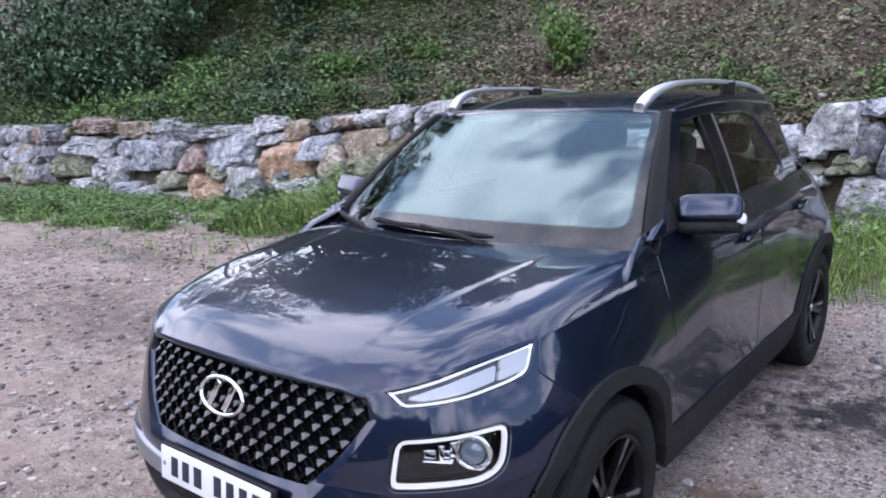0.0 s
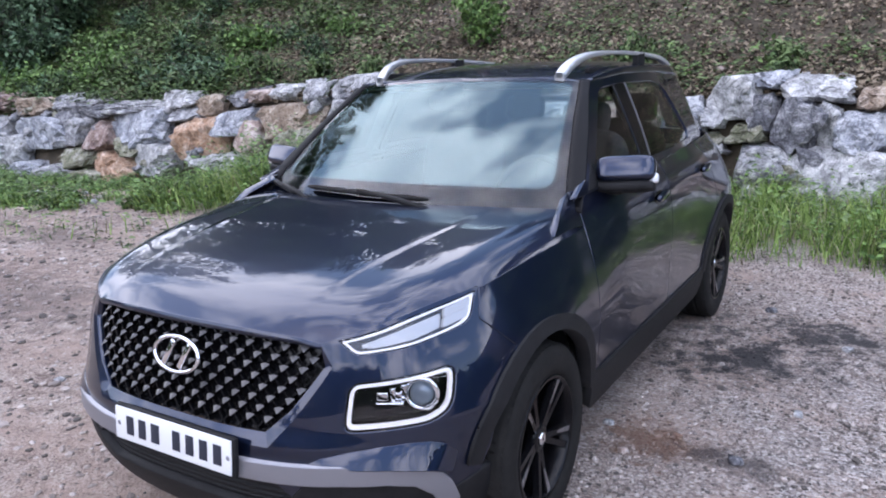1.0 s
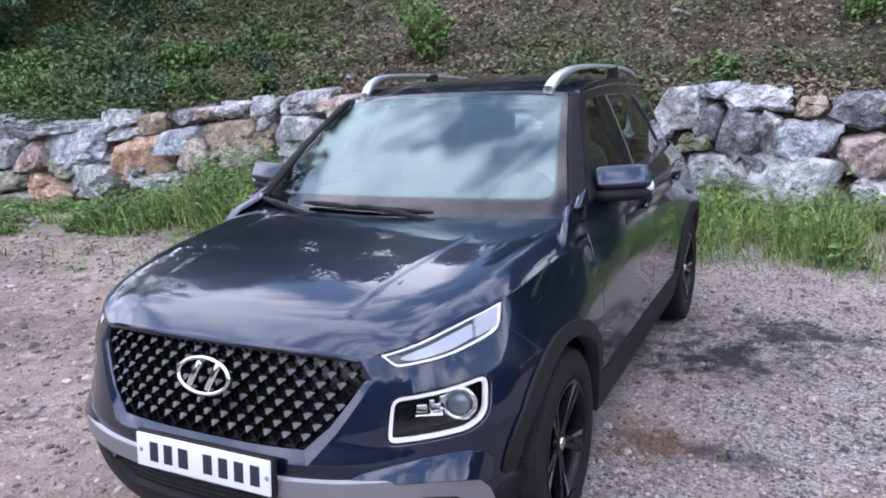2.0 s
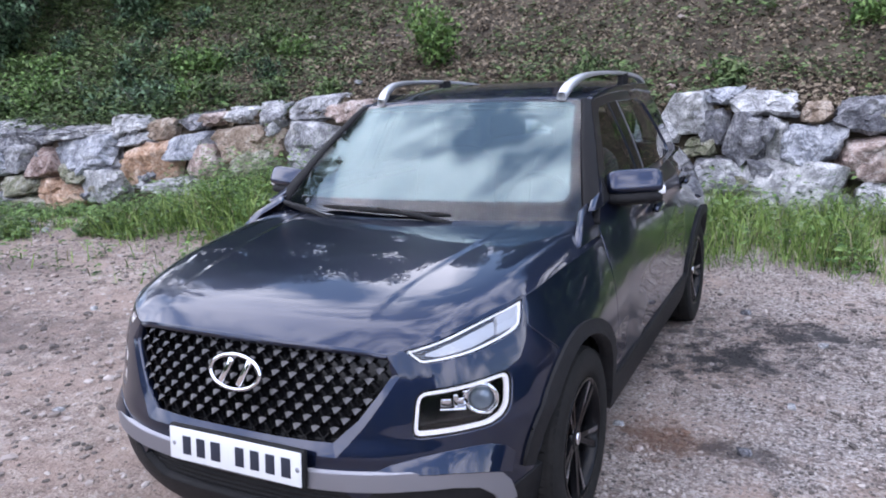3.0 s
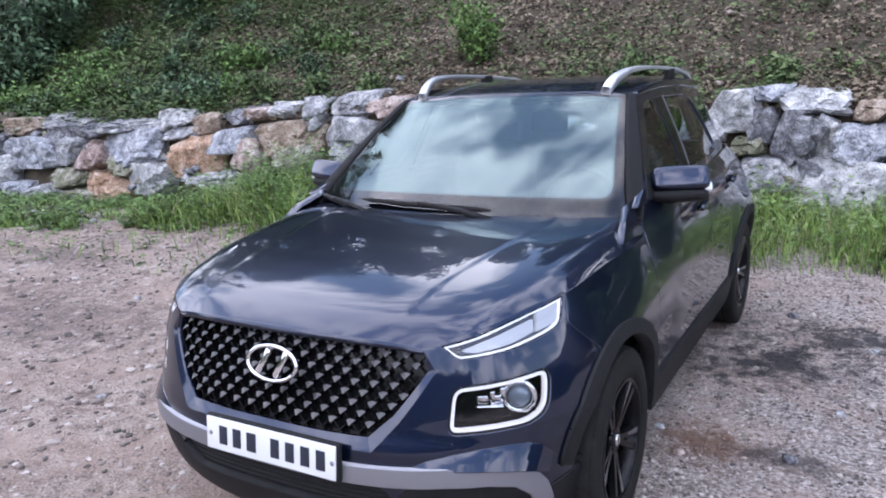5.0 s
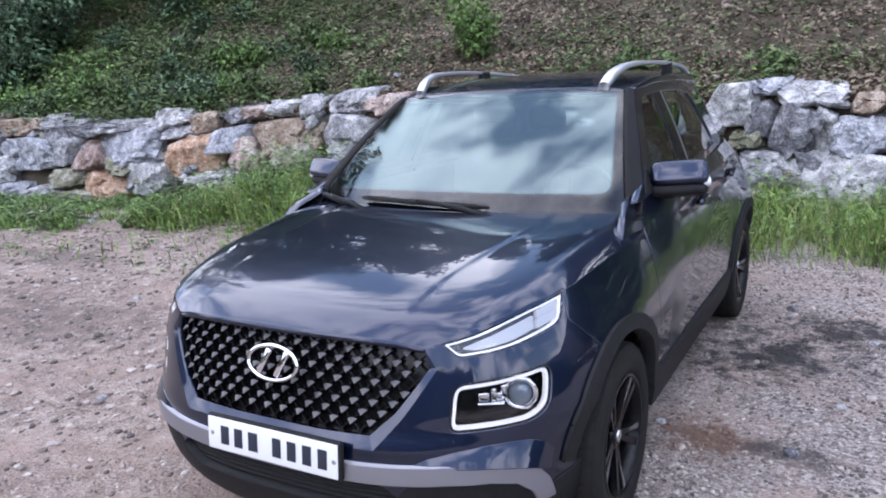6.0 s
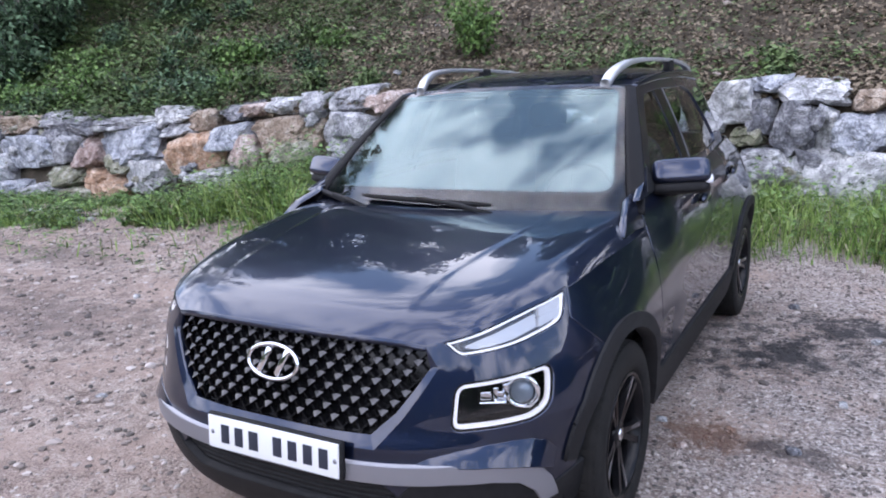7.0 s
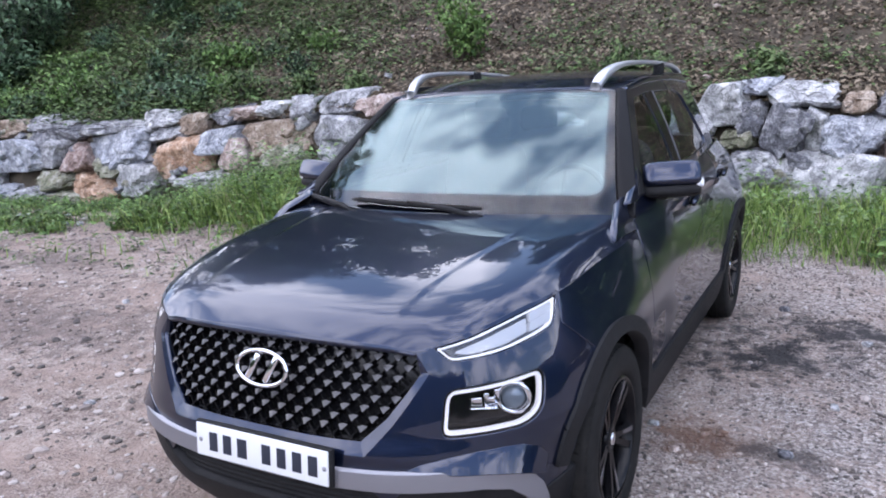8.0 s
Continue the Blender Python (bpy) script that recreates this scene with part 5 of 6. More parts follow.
# cabin
def seats(x, y, w, name="front_seat"):
    s = new(name)
    s.parent = car
    s.location = (x, y, 0)
    tagged(s, "dark grey cloth car seat")
    part("cushion", blob(bmesh.new(), pose(0, 0, 0.58), w, 0.26, 0.10, 0.45), SEAT, s, sharp=60)
    part("backrest", blob(bmesh.new(), pose(0, 0.27, 0.90, -14, 0, 0), w * 0.95, 0.09, 0.32, 0.45), SEAT, s, sharp=60)
    for hx in ((0,) if w < 0.4 else (-0.37, 0.37)):
        part("headrest", blob(bmesh.new(), pose(hx, 0.355, 1.270, -12, 0, 0), 0.125, 0.050, 0.085, 0.5), SEAT, s, sharp=60)
        for q in (-0.05, 0.05):
            v, f = tube([(hx + q, 0.345, 1.15), (hx + q, 0.352, 1.24)], 0.006, 6)
            mesh_object("headrest_post", v, f, CHROME, s)


seats(0.36, 2.12, 0.25)
seats(-0.36, 2.12, 0.25)
seats(0.0, 2.92, 0.60, "rear_seat")
dash = lambda x, y: (x, y, 1.005 + 0.012 * np.cos(np.asarray(x) * 4) - 0.5 * np.clip(np.asarray(y) - 1.62, 0, 1) ** 1.5 + 0 * np.asarray(y))
trimmed("dashboard", dash, [(x, 1.17 + 0.16 * (x / 0.7) ** 2) for x in np.linspace(-0.70, 0.70, 12)] + [(0.70, 1.72), (-0.70, 1.72)], DARK, car, "dark grey dashboard", h=0.06, depth=0.35)
v, f = revolve([(0.175 + 0.014 * math.cos(a), 0.014 * math.sin(a)) for a in np.linspace(0, 2 * math.pi, 9)[:-1]], 36, "z")
mesh_object("steering_wheel", [pose(0.36, 1.80, 0.98, 62, 0, 0) @ Vector(p) for p in v], f, DARK, car, "black steering wheel")
part("inner_mirror", blob(bmesh.new(), pose(0, 1.70, 1.395, 10, 0, -8), 0.115, 0.018, 0.034, 0.5), GLOSS_BLACK, car, "black inner mirror", sharp=60)
part("sensor_box", blob(bmesh.new(), pose(0, 1.73, 1.435, 35, 0, 0), 0.055, 0.05, 0.022, 0.6), DARK, car, "black sensor housing", sharp=60)
bm = bmesh.new()
box_bm(bm, -0.57, 0.57, 1.84, 2.70, 1.448, 1.458, 0.004)
box_bm(bm, -0.46, 0.46, 2.70, 3.50, 1.446, 1.456, 0.004)
part("headliner", bm, varied("headliner_cloth", [(0.3, (0.45, 0.44, 0.42)), (0.7, (0.55, 0.54, 0.52))], 40, 0.9), car, "pale grey headliner")
bm = bmesh.new()
box_bm(bm, -0.74, -0.70, 1.40, 3.30, 0.45, 1.06, 0.01)
box_bm(bm, 0.70, 0.74, 1.40, 3.30, 0.45, 1.06, 0.01)
box_bm(bm, -0.70, 0.70, 3.30, 3.80, 0.96, 1.00, 0.01)
box_bm(bm, -0.70, 0.70, 1.15, 1.17, 0.30, 1.00, 0.0)
box_bm(bm, -0.74, 0.74, 1.17, 3.86, 0.30, 0.34, 0.0)
part("cabin_lining", bm, DARK, car, "dark cabin lining")
# seams behind the panels
bm = bmesh.new()
box_bm(bm, -0.52, 0.52, 0.34, 1.08, 0.34, 0.78, 0.05)
part("engine_block", bm, GLOSS_BLACK, car, "dark engine bay")


# ---------------------------------------------------------------- plants, leaves and pebbles
def leaf_material(name, dark, mid, light, rough=0.55, trans=0.25):
    m = varied(name, [(0.2, dark), (0.5, mid), (0.8, light)], 1.7, rough, 0.0, island=0.75, fine=9, world_space=True, Specular_IOR_Level=0.22)
    p = m.node_tree.nodes["Principled BSDF"]
    p.inputs["Subsurface Weight"].default_value = 0.0
    p.inputs["Transmission Weight"].default_value = 0.0
    p.inputs["Sheen Weight"].default_value = 0.0
    return m


LITTER = leaf_material("dry_leaves", (0.026, 0.018, 0.012), (0.108, 0.080, 0.053), (0.28, 0.225, 0.165), 0.8)
WEED = leaf_material("weed_leaves", (0.015, 0.030, 0.009), (0.060, 0.103, 0.034), (0.150, 0.212, 0.085))
SHRUB = leaf_material("shrub_leaves", (0.006, 0.016, 0.007), (0.028, 0.064, 0.030), (0.13, 0.215, 0.12))
FRESH = leaf_material("fresh_leaves", (0.030, 0.070, 0.016), (0.082, 0.160, 0.040), (0.18, 0.29, 0.090))
GRASS = leaf_material("grass_blades", (0.055, 0.105, 0.022), (0.168, 0.280, 0.066), (0.35, 0.455, 0.150))
STRAW = leaf_material("dry_grass", (0.12, 0.10, 0.055), (0.26, 0.22, 0.13), (0.42, 0.38, 0.25))
CROWN = leaf_material("tree_leaves", (0.016, 0.034, 0.012), (0.040, 0.080, 0.026), (0.085, 0.14, 0.05))
BARK = varied("bark", [(0.3, (0.045, 0.035, 0.028)), (0.7, (0.16, 0.13, 0.11))], 5, 0.95, 0.8, 30)


class Heap:
    """Vertices and faces gathered for one joined mesh."""

    def __init__(self):
        self.v, self.f = [], []

    def leaf(self, p, d, n, length, width, fold=0.15):
        d = d.normalized()
        s = d.cross(n)
        s = s.normalized() if s.length > 1e-4 else Vector((1, 0, 0))
        n = s.cross(d)
        k = len(self.v)
        self.v += [p, p + d * length * 0.45 + s * width * 0.5 + n * width * fold, p + d * length * 0.45 - s * width * 0.5 + n * width * fold, p + d * length - n * length * 0.12, p + d * length * 0.45 - n * width * 0.02]
        self.f += [(k, k + 1, k + 4), (k, k + 4, k + 2), (k + 4, k + 1, k + 3), (k + 2, k + 4, k + 3)]

    def blade(self, p, lean, height, width, turn):
        s = Vector((math.cos(turn), math.sin(turn), 0)) * width / 2
        k = len(self.v)
        m = p + lean * 0.35 + Vector((0, 0, height * 0.6))
        self.v += [p - s, p + s, m - s * 0.7, m + s * 0.7, p + lean + Vector((0, 0, height * (1 - 0.25 * min(1, lean.length / max(height, 0.01)))))]
        self.f += [(k, k + 1, k + 3, k + 2), (k + 2, k + 3, k + 4)]

    def done(self, name, mat, parent=None, label="", **tags):
        ob = mesh_object(name, self.v, self.f, mat, parent, label, smooth=False)
        return tagged(ob, label, **tags)


rng = random.Random(4)


def unit(r=rng):
    return Vector((r.gauss(0, 1), r.gauss(0, 1), r.gauss(0, 1))).normalized()


def green_share(x, y):
    """How far the hillside is overgrown: dense on the left, thin patches elsewhere."""
    g = noise.fractal(Vector((x * 0.42, y * 0.55, 2.0)), 1.0, 2.0, 3)
    left = max(0.0, min(1.0, (-5.6 - x + 0.35 * (y - 7)) / 3.2))
    return max(0.0, min(1.0, 0.32 + 0.62 * g + 0.70 * left))


def grow_litter(n, x0, x1, y0, y1, name, mat, s0, s1, label, wild):
    h = Heap()
    pts = [(rng.uniform(x0, x1), y0 + (y1 - y0) * rng.random() ** 1.7) for _ in range(n)]
    zs = hill_height(np.array([[p[0] for p in pts]]), np.array([[p[1] for p in pts]]))[0]
    for (x, y), z in zip(pts, zs):
        g = green_share(x, y)
        if rng.random() < (1 - g * 1.2 if wild else g * 0.5):
            continue
        nn = (Vector((0, -0.45, 1)) + unit() * 0.6).normalized()
        d = unit()
        d -= nn * d.dot(nn)
        ln = rng.uniform(s0, s1) * (1 + 0.04 * max(0.0, -x))
        h.leaf(Vector((x, y, z + rng.uniform(0.0, 0.05))), d, nn, ln, ln * rng.uniform(0.4, 0.75), rng.uniform(-0.3, 0.4))
    return h.done(name, mat, None, label, category="leaf litter", kind="stuff")


grow_litter(135000, -18, 4.0, 6.80, 13.5, "leaf_litter", LITTER, 0.025, 0.080, "dry brown leaves lying on the slope", False)
grow_litter(40000, -24, 4.6, 6.80, 15, "creeping_plants", WEED, 0.03, 0.075, "small green creeping leaves among the litter", True)


def sprig(h, p, height, spread, count, leaf, r=rng, up=0.55):
    """A small weed: leaves on a few stalks."""
    for _ in range(count):
        a = r.uniform(0, 2 * math.pi)
        t = r.random()
        q = p + Vector((math.cos(a) * spread * t * r.random(), math.sin(a) * spread * t * r.random(), height * t))
        d = Vector((math.cos(a), math.sin(a), r.uniform(-0.3, up)))
        ln = leaf * r.uniform(0.6, 1.25)
        h.leaf(q, d, (Vector((0, -0.25, 1)) + unit(r) * 0.4), ln, ln * r.uniform(0.35, 0.6))


heap, fresh = Heap(), Heap()
pts = [(rng.uniform(-24, 6), 6.82 + 10 * rng.random() ** 1.5) for _ in range(15000)]
zs = hill_height(np.array([[p[0] for p in pts]]), np.array([[p[1] for p in pts]]))[0]
for (x, y), z in zip(pts, zs):
    g = green_share(x, y)
    if rng.random() > g:
        continue
    big = rng.uniform(0.10, 0.28) * (0.7 + 0.9 * g)
    sprig(fresh if rng.random() < 0.10 else heap, Vector((x, y, z)), big, big * 0.9, rng.randint(7, 14), rng.uniform(0.05, 0.10) * (1.0 + 0.06 * max(0.0, min(8.0, -5 - x))))
heap.done("weeds", WEED, None, "low green weeds covering the slope", category="weeds", kind="stuff")
fresh.done("seedlings", FRESH, None, "bright green seedlings on the slope", category="weeds", kind="stuff")


def shrub(name, x, y, radius, height, count, leaf, mat, label, seed, base=None):
    """A bush: stems from one foot, and a ragged crown of leaves in clumps."""
    r = random.Random(seed)
    z = hill_at(x, y) if base is None else base
    t = thing(name, label, "shrub", place=(x, y, z - 0.03))
    stems, h = ([], []), Heap()
    for k in range(9):
        a = r.uniform(0, 2 * math.pi)
        tip = Vector((math.cos(a) * radius * r.uniform(0.3, 0.9), math.sin(a) * radius * r.uniform(0.3, 0.9), height * r.uniform(0.55, 1.0)))
        v, f = tube([(0, 0, 0), tip * 0.5 + Vector((0, 0, 0.1 * height)), tip], [0.014, 0.009, 0.003], 5)
        o = len(stems[0])
        stems[0].extend(v)
        stems[1].extend([tuple(i + o for i in q) for q in f])
        for _ in range(count // 9 // 8):
            c = tip * r.uniform(0.35, 1.05) + unit(r) * radius * 0.30
            for _ in range(8):
                d = unit(r) + Vector((0, -0.2, 0.1))
                ln = leaf * r.uniform(0.6, 1.2)
                h.leaf(c + unit(r) * leaf * 1.3, d, Vector((0, -0.3, 1)) + unit(r) * 0.5, ln, ln * r.uniform(0.4, 0.65))
    mesh_object("stem", stems[0], stems[1], BARK, t)
    h.done("foliage", mat, t)
    return t


shrub("shrub", -3.43, 8.17, 0.40, 0.90, 1500, 0.085, FRESH, "bright green shrub growing on the leafy slope", 1)
for k, (x, y, rad, hei) in enumerate(((-16.2, 9.9, 1.3, 1.9), (-18.2, 9.2, 1.4, 2.0), (-20.0, 8.6, 1.5, 2.2), (-17.4, 11.3, 1.5, 2.4), (-20.4, 11.0, 1.7, 2.6), (-13.6, 12.4, 1.1, 1.5), (-14.6, 14.0, 1.6, 2.2), (-22.4, 9.6, 1.7, 2.4), (-19.0, 13.2, 1.8, 2.8), (-11.4, 13.8, 1.3, 1.6), (-23.6, 12.4, 1.9, 3.0), (-8.8, 14.2, 1.3, 1.4), (-16.9, 8.2, 0.9, 1.1), (-14.8, 8.6, 0.8, 0.9))):
    shrub("shrub", x, y, rad, hei, 2300, 0.17, SHRUB, "large dark green leafy shrub on the slope", 20 + k)
for k, (x, y, rad) in enumerate(((-11.6, 7.6, 0.5), (-10.4, 7.9, 0.45), (-9.3, 7.5, 0.4), (-12.8, 7.7, 0.55), (-8.6, 8.6, 0.4), (-10.6, 9.2, 0.5), (-7.4, 7.6, 0.3), (0.55, 7.45, 0.22), (-1.0, 7.5, 0.22), (1.9, 8.6, 0.3), (-5.6, 7.35, 0.25), (-4.6, 7.3, 0.2))):
    shrub("shrub", x, y, rad, rad * 1.1, 520, 0.085, WEED if k % 3 else FRESH, "small green bush on the slope above the wall", 60 + k)

# First eight stand unseen at the right, added to darken the doors' reflection.
for k, (x, y, rad, hei) in enumerate(((4.6, 7.3, 1.0, 1.7), (5.9, 7.6, 1.2, 2.0), (7.4, 7.4, 1.3, 2.2), (9.2, 7.8, 1.4, 2.4), (5.2, 9.2, 1.2, 2.2), (7.0, 9.6, 1.5, 2.6), (9.4, 10.0, 1.6, 2.8), (11.4, 8.2, 1.5, 2.6), (-25.6, 9.0, 1.9, 3.0), (-27.6, 10.2, 2.0, 3.4), (-25.2, 11.2, 2.0, 3.4))):
    shrub("shrub", x, y, rad, hei, 2300, 0.17, SHRUB, "large dark green leafy shrub on the slope", 140 + k)

# Unseen shrubs, added to keep the pale wall out of the doors' reflection.
for k, (x, y, rad, hei) in enumerate(((3.35, 6.0, 0.60, 1.30), (4.3, 5.9, 0.70, 1.45), (5.4, 5.9, 0.75, 1.50))):
    shrub("shrub", x, y, rad, hei, 1500, 0.13, SHRUB, "unseen dark green shrub before the stone wall", 160 + k, ground_at(x, y))

for k in range(46):
    x, y = rng.uniform(-17, -6.2), 7.0 + 5.5 * rng.random() ** 1.3
    if x > -9 and y > 9.5:
        continue
    rad = rng.uniform(0.25, 0.55)
    shrub("shrub", x, y, rad, rad * rng.uniform(0.8, 1.2), 420, rng.uniform(0.08, 0.13), rng.choice((WEED, SHRUB, SHRUB, FRESH)), "low green bush in the undergrowth of the slope", 500 + k)


# trees up the slope, whose crowns the paint and the glass mirror
def tree(x, y, z, height, crown, seed, leaves=5600, leaf=0.31):
    r = random.Random(seed)
    t = thing("tree", "broad-leaved tree with a ragged dark green crown", "tree", "trees round the clearing", place=(x, y, z))
    wood, h = ([], []), Heap()

    def limb(pts, rad):
        v, f = tube(pts, rad, 7)
        o = len(wood[0])
        wood[0].extend(v)
        wood[1].extend([tuple(i + o for i in q) for q in f])

    bend = Vector((r.uniform(-0.5, 0.5), r.uniform(-0.9, 0.1), 0))
    top = Vector((0, 0, height)) + bend * 1.6
    trunk = [Vector((0, 0, -0.3)), Vector((0, 0, height * 0.3)) + bend * 0.3, Vector((0, 0, height * 0.65)) + bend, top]
    limb(trunk, [0.17, 0.13, 0.08, 0.02])
    for k in range(13):
        u = r.uniform(0.30, 0.95)
        p = trunk[1].lerp(trunk[3], (u - 0.3) / 0.7)
        a = r.uniform(0, 2 * math.pi)
        out = Vector((math.cos(a), math.sin(a), r.uniform(0.1, 0.6))) * crown * r.uniform(0.5, 1.05) * (1.15 - 0.6 * u)
        limb([p, p + out * 0.5 + Vector((0, 0, 0.15)), p + out], [0.05, 0.03, 0.008])
        for _ in range(leaves // 13 // 10):
            c = p + out * r.uniform(0.35, 1.08) + unit(r) * crown * 0.22
            for _ in range(10):
                ln = leaf * r.uniform(0.6, 1.2)
                h.leaf(c + unit(r) * leaf * 1.2, unit(r) + Vector((0, 0, -0.2)), Vector((0, 0, 1)) + unit(r) * 0.6, ln, ln * r.uniform(0.4, 0.6))
    mesh_object("trunk", wood[0], wood[1], BARK, t)
    h.done("crown", CROWN, t)
    return t


TREES = [(-9.8, 14.6, 6.2, 2.6), (-6.8, 14.0, 4.8, 1.9), (-3.8, 14.8, 6.4, 2.0), (0.2, 14.2, 4.8, 2.4), (3.0, 14.8, 6.0, 2.8), (6.2, 14.2, 7.4, 3.0), (-12.6, 14.8, 8.4, 3.4), (-15.6, 13.8, 9.0, 3.8), (-18.4, 15.4, 11.5, 4.2), (-22.5, 13.6, 13.0, 4.4), (-24.0, 9.6, 12.0, 4.2), (10.0, 14.0, 8.0, 3.2), (14.0, 13.0, 8.0, 3.2)]
for k, (x, y, hgt, crn) in enumerate(TREES):
    tree(x, y, hill_at(x, y), hgt, crn, 300 + k)

# grass along the foot of the wall
def grass_here(x, y):
    """Density of the grass: two belts before the wall with ragged edges."""
    n = noise.fractal(Vector((x * 0.9, y * 0.9, 9.0)), 1.0, 2.0, 3)
    if x < -2.0:
        edge = 3.35 + 0.26 * max(0.0, x + 8.5) + 0.55 * n
    else:
        edge = 4.45 + 0.20 * n
    return max(0.0, min(1.0, (y - edge) / 0.45))


blades, straw, herbs, low = Heap(), Heap(), Heap(), Heap()
cand = [(rng.uniform(-14.5, 3.0), rng.uniform(2.8, 6.5)) for _ in range(110000)]
gz = ground_height(np.array([[c[0] for c in cand]]), np.array([[c[1] for c in cand]]))[0]
for (x, y), z in zip(cand, gz):
    d = grass_here(x, y)
    tuft = 0.5 + 0.9 * noise.noise(Vector((x * 2.1, y * 2.1, 4.0)))
    bare = (x < -2 and noise.noise(Vector((x * 1.3, y * 1.6, 57.0))) > 0.34) or (x + 8.2) ** 2 / 0.9 + (y - 4.75) ** 2 / 0.14 < 1.0 or x < -2 and noise.noise(Vector((x * 0.8, y * 1.1, 31.0))) > 0.28 and y < 5.6
    if bare or rng.random() > d * max(0.15, tuft) or (-0.86 < x < 0.86 and y < 4.1):
        if not (x < -2 and rng.random() < 0.008):
            continue
    hgt = rng.uniform(0.10, 0.34) * (0.55 + 0.6 * d) * (0.8 + 0.5 * max(0, tuft)) * (1.0 if x > -2 else 0.55 + 0.95 * min(1.0, max(0.0, x + 6.5)))
    if x < -6.6 and y > 4.9:
        if rng.random() < 0.50:
            continue
        hgt *= 0.7
    lean = Vector((rng.gauss(0, 1), rng.gauss(0, 1), 0)) * hgt * 0.45
    (straw if rng.random() < 0.10 else blades).blade(Vector((x, y, z - 0.01)), lean, hgt, rng.uniform(0.006, 0.012) * (1.0 if x > -2 else 1.5), rng.uniform(0, math.pi))
    if rng.random() < (0.05 if x > -2 else 0.28):
        sprig(herbs if rng.random() < 0.6 else low, Vector((x, y, z)), hgt * rng.uniform(0.8, 1.6), 0.13, rng.randint(8, 14), rng.uniform(0.04, 0.085))
blades.done("grass", GRASS, None, "fresh green grass along the foot of the wall", category="grass", kind="stuff")
straw.done("dry_grass", STRAW, None, "dry straw-coloured stalks among the grass", category="grass", kind="stuff")
herbs.done("herbs", FRESH, None, "leafy green herbs in the grass", category="weeds", kind="stuff")

low.done("ground_weeds", WEED, None, "dark green broad-leaved weeds in the grass", category="weeds", kind="stuff")

# pebbles
PEBBLE = varied("pebbles", [(0.12, (0.085, 0.073, 0.066)), (0.5, (0.255, 0.208, 0.185)), (0.95, (0.48, 0.42, 0.385))], 1.6, 0.9, island=1.0, fine=40, world_space=True)
_t = PEBBLE.node_tree

_base = _t.nodes["Principled BSDF"].inputs["Base Color"]
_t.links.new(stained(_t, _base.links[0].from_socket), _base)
_ico = bmesh.new()
bmesh.ops.create_icosphere(_ico, subdivisions=1, radius=1.0)
ICO_V = np.array([v.co[:] for v in _ico.verts])
ICO_F = np.array([[v.index for v in f.verts] for f in _ico.faces])
_ico.free()


def pebbles(name, n, x0, x1, y0, y1, s0, s1, label):
    g = np.random.default_rng(len(name) + n)
    x, y = g.uniform(x0, x1, n), g.uniform(y0, y1, n)
    keep = ~((np.abs(x) < 0.80) & (y > 0.3) & (y < 3.8) & (g.random(n) < 0.9))
    x, y = x[keep], y[keep]
    z = ground_height(x[None], y[None])[0]
    V, F = [], []
    for i in range(len(x)):
        s = s0 + (s1 - s0) * g.random() ** 2.6
        a = g.uniform(0, 2 * math.pi)
        v = ICO_V * (1 + g.uniform(-0.28, 0.28, ICO_V.shape)) * (s, s * g.uniform(0.6, 1.0), s * g.uniform(0.35, 0.65))
        c, q = math.cos(a), math.sin(a)
        v = np.stack([v[:, 0] * c - v[:, 1] * q + x[i], v[:, 0] * q + v[:, 1] * c + y[i], v[:, 2] + z[i] + s * 0.12], 1)
        F.append(ICO_F + len(V) * 12)
        V.append(v)
    me = bpy.data.meshes.new(name)
    me.from_pydata(np.concatenate(V).tolist(), [], np.concatenate(F).tolist())
    me.materials.append(PEBBLE)
    tagged(new(name, me), label, "gravel", kind="stuff")


pebbles("gravel", 34000, 0.3, 3.2, 0.2, 5.0, 0.004, 0.014, "loose grey gravel stones beside the car")
pebbles("scattered_stones", 15000, -8.0, 0.2, -1.2, 4.6, 0.005, 0.024, "small pale stones scattered on the earth")
pebbles("coarse_gravel", 420, 0.5, 3.2, 0.6, 4.6, 0.012, 0.032, "coarse broken stones lying on the gravel")
pebbles("stone_chips", 1100, -6.5, 0.0, -1.2, 4.2, 0.010, 0.040, "flat pale stone chips lying on the earth")
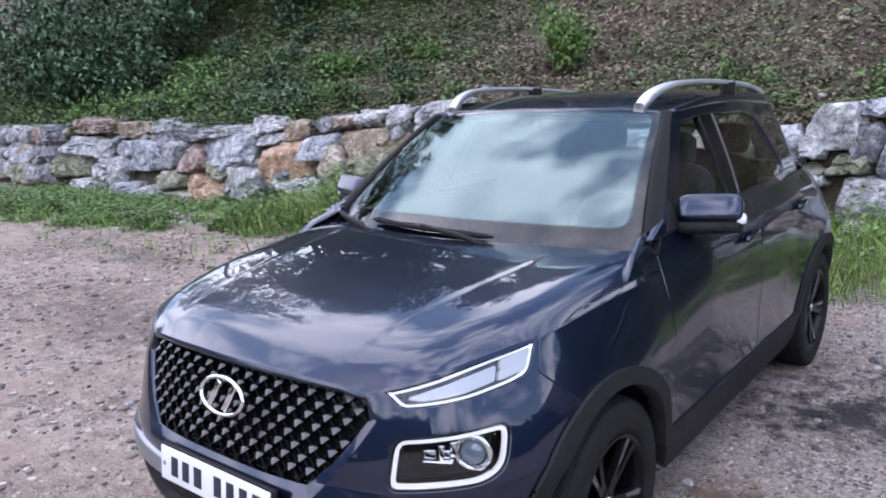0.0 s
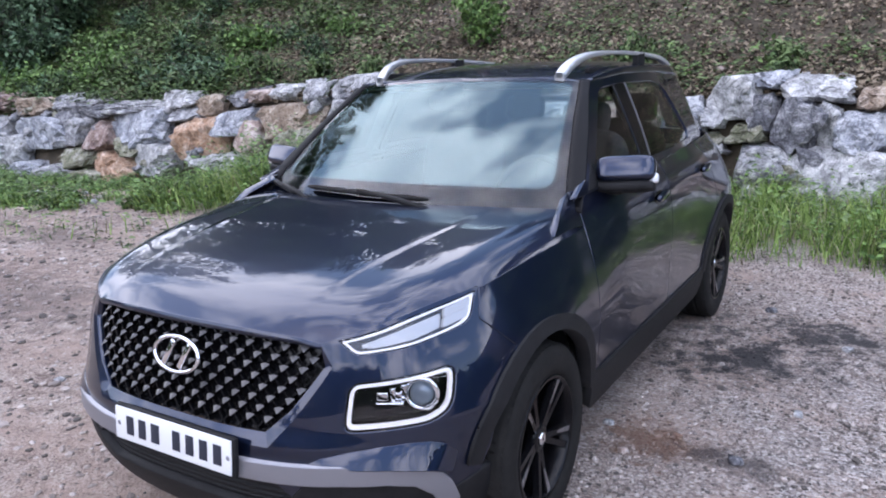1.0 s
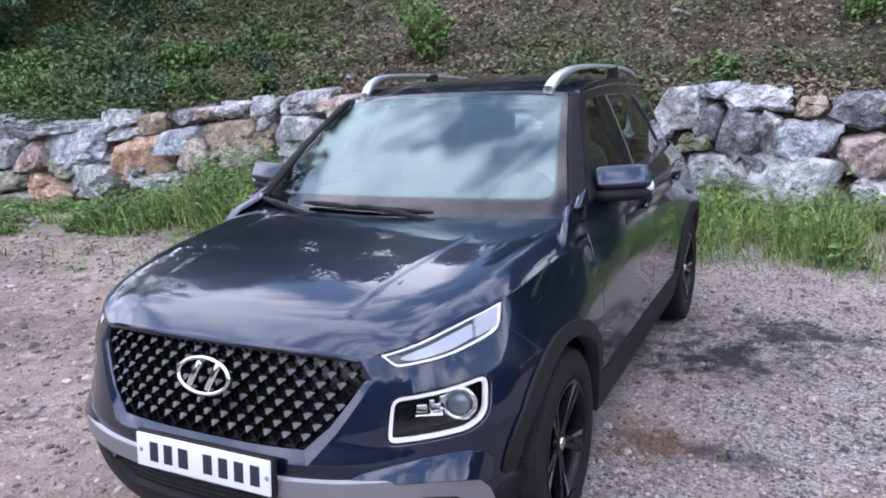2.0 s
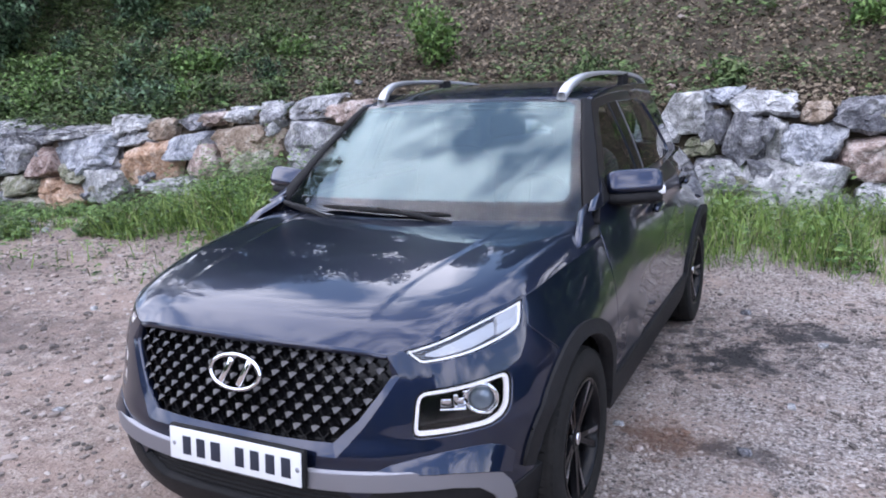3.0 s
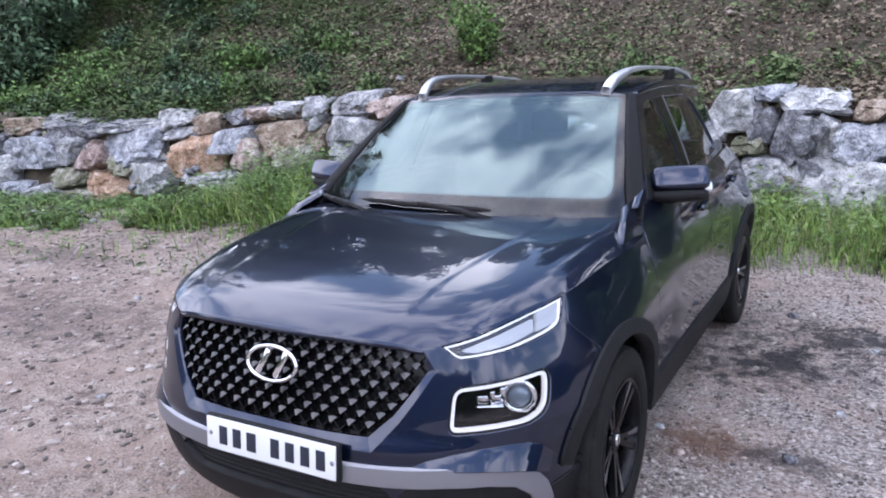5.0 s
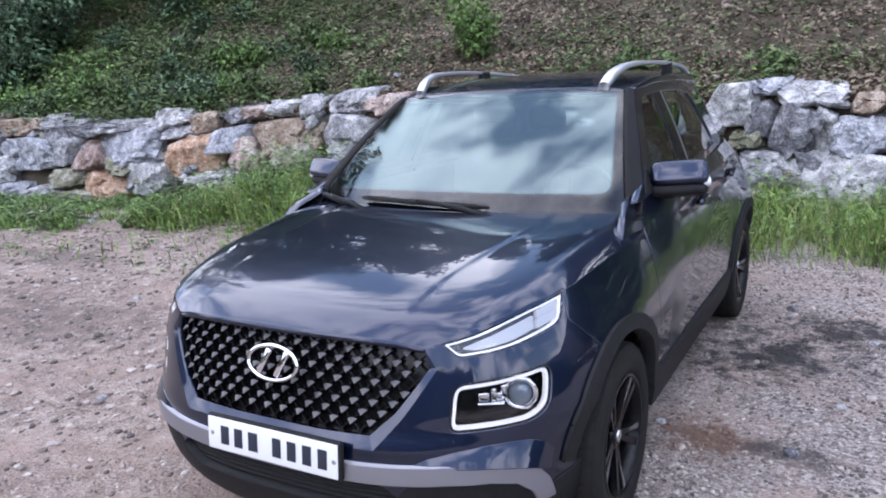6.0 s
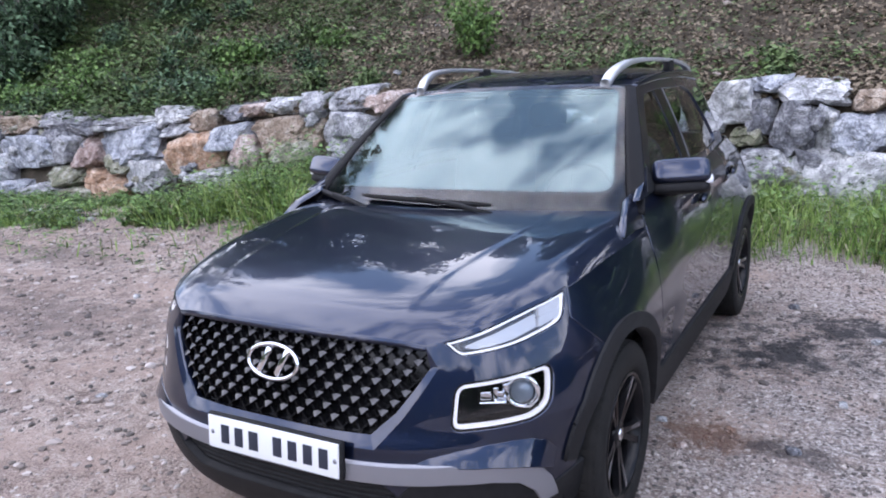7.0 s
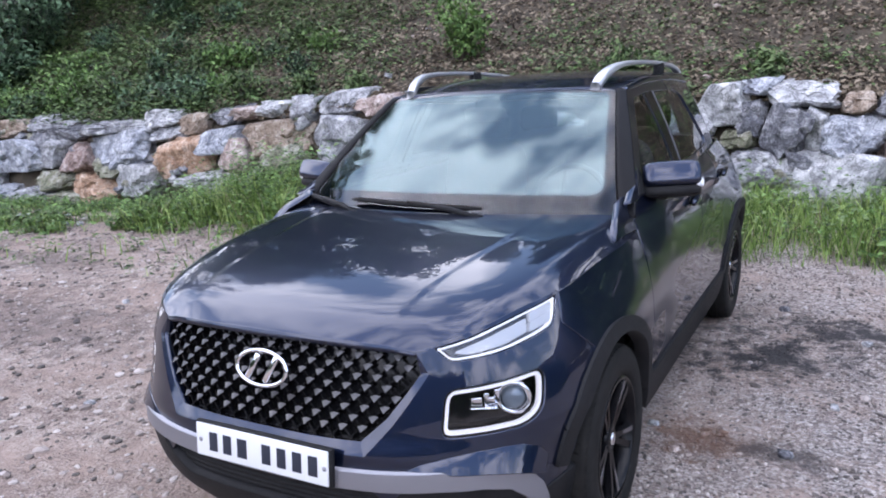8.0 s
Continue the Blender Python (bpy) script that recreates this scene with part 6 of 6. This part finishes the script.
# larger loose stones
for k, (x, y, s, tint) in enumerate(((0.79, 1.66, 0.04, "W"), (0.93, 1.45, 0.035, "P"), (1.16, 3.55, 0.06, "D"), (1.34, 1.58, 0.05, "D"), (-2.25, 1.38, 0.05, "P"), (-1.95, 0.80, 0.045, "W"), (-7.3, 4.4, 0.10, "W"), (-8.7, 5.08, 0.14, "R"), (-8.45, 5.2, 0.11, "R"), (-8.9, 5.2, 0.10, "T"), (-7.6, 4.9, 0.12, "M"), *((-8.2 + 1.1 * math.sin(2.4 * i), 4.75 + 0.34 * math.cos(1.7 * i), 0.07 + 0.05 * ((i * 7) % 5) / 4, "WRTPWD"[i % 6]) for i in range(22)), (1.62, 3.0, 0.05, "W"), (1.5, 2.1, 0.04, "W"), (-3.4, 2.2, 0.05, "W"), (-4.8, 2.9, 0.06, "P"))):
    ob = part("loose_stone", rock(s * 0.6, s * 0.5, s * 0.32, 2000 + k, 2), STONES[tint], sharp=28)
    ob.matrix_basis = pose(x, y, ground_at(x, y) + s * 0.16, 0, 0, 40 * k)
    tagged(ob, "loose stone lying on the gravel", "stone", "loose stones")

# pale stones on the slope
for k in range(26):
    x, y = rng.uniform(-7.5, 3.2), 6.95 + 3.2 * rng.random() ** 1.4
    r0 = rng.uniform(0.03, 0.08)
    ob = part("slope_stone", rock(r0, r0 * 0.8, r0 * 0.40, 3000 + k, 3, 9, 0.22), STONES[rng.choice("GTTP")], sharp=28)
    ob.matrix_basis = pose(x, y, hill_at(x, y) + r0 * 0.25, 20, 0, 50 * k)
    tagged(ob, "pale broken stone lying on the leafy slope", "stone", "stones on the slope")

# woods that close the clearing behind and beside it
def woods(name, n, place, seed):
    r = random.Random(seed)
    h = Heap()
    for _ in range(n):
        x, y, z = place(r)
        for _ in range(5):
            ln = r.uniform(0.5, 1.0)
            h.leaf(Vector((x, y, z)) + unit(r) * 0.7, unit(r), Vector((0, 0, 1)) + unit(r) * 0.7, ln, ln * 0.55)
    h.done(name, CROWN, None, "dark green edge of the wood round the clearing", category="woods", kind="stuff")


def behind(r):
    a = radians(r.uniform(160, 385))
    side = math.cos(a) > 0.72
    d = r.uniform(13, 17) if side else r.uniform(42, 52)
    top = (0.8 if side else 8.5) + (0.8 if side else 5.0) * noise.noise(Vector((a * 5, 1.0, 0)))
    return d * math.cos(a), -1 + d * math.sin(a), r.random() ** 0.9 * top


woods("woods", 18000, behind, 77)


def upslope(r):
    x, y = r.uniform(-22, 18), r.uniform(15.5, 21)
    return x, y, hill_at(x, y) + r.random() * (2.3 + 1.6 * noise.noise(Vector((x * 0.45, y * 0.2, 3.0))))


woods("hill_woods", 11000, upslope, 78)
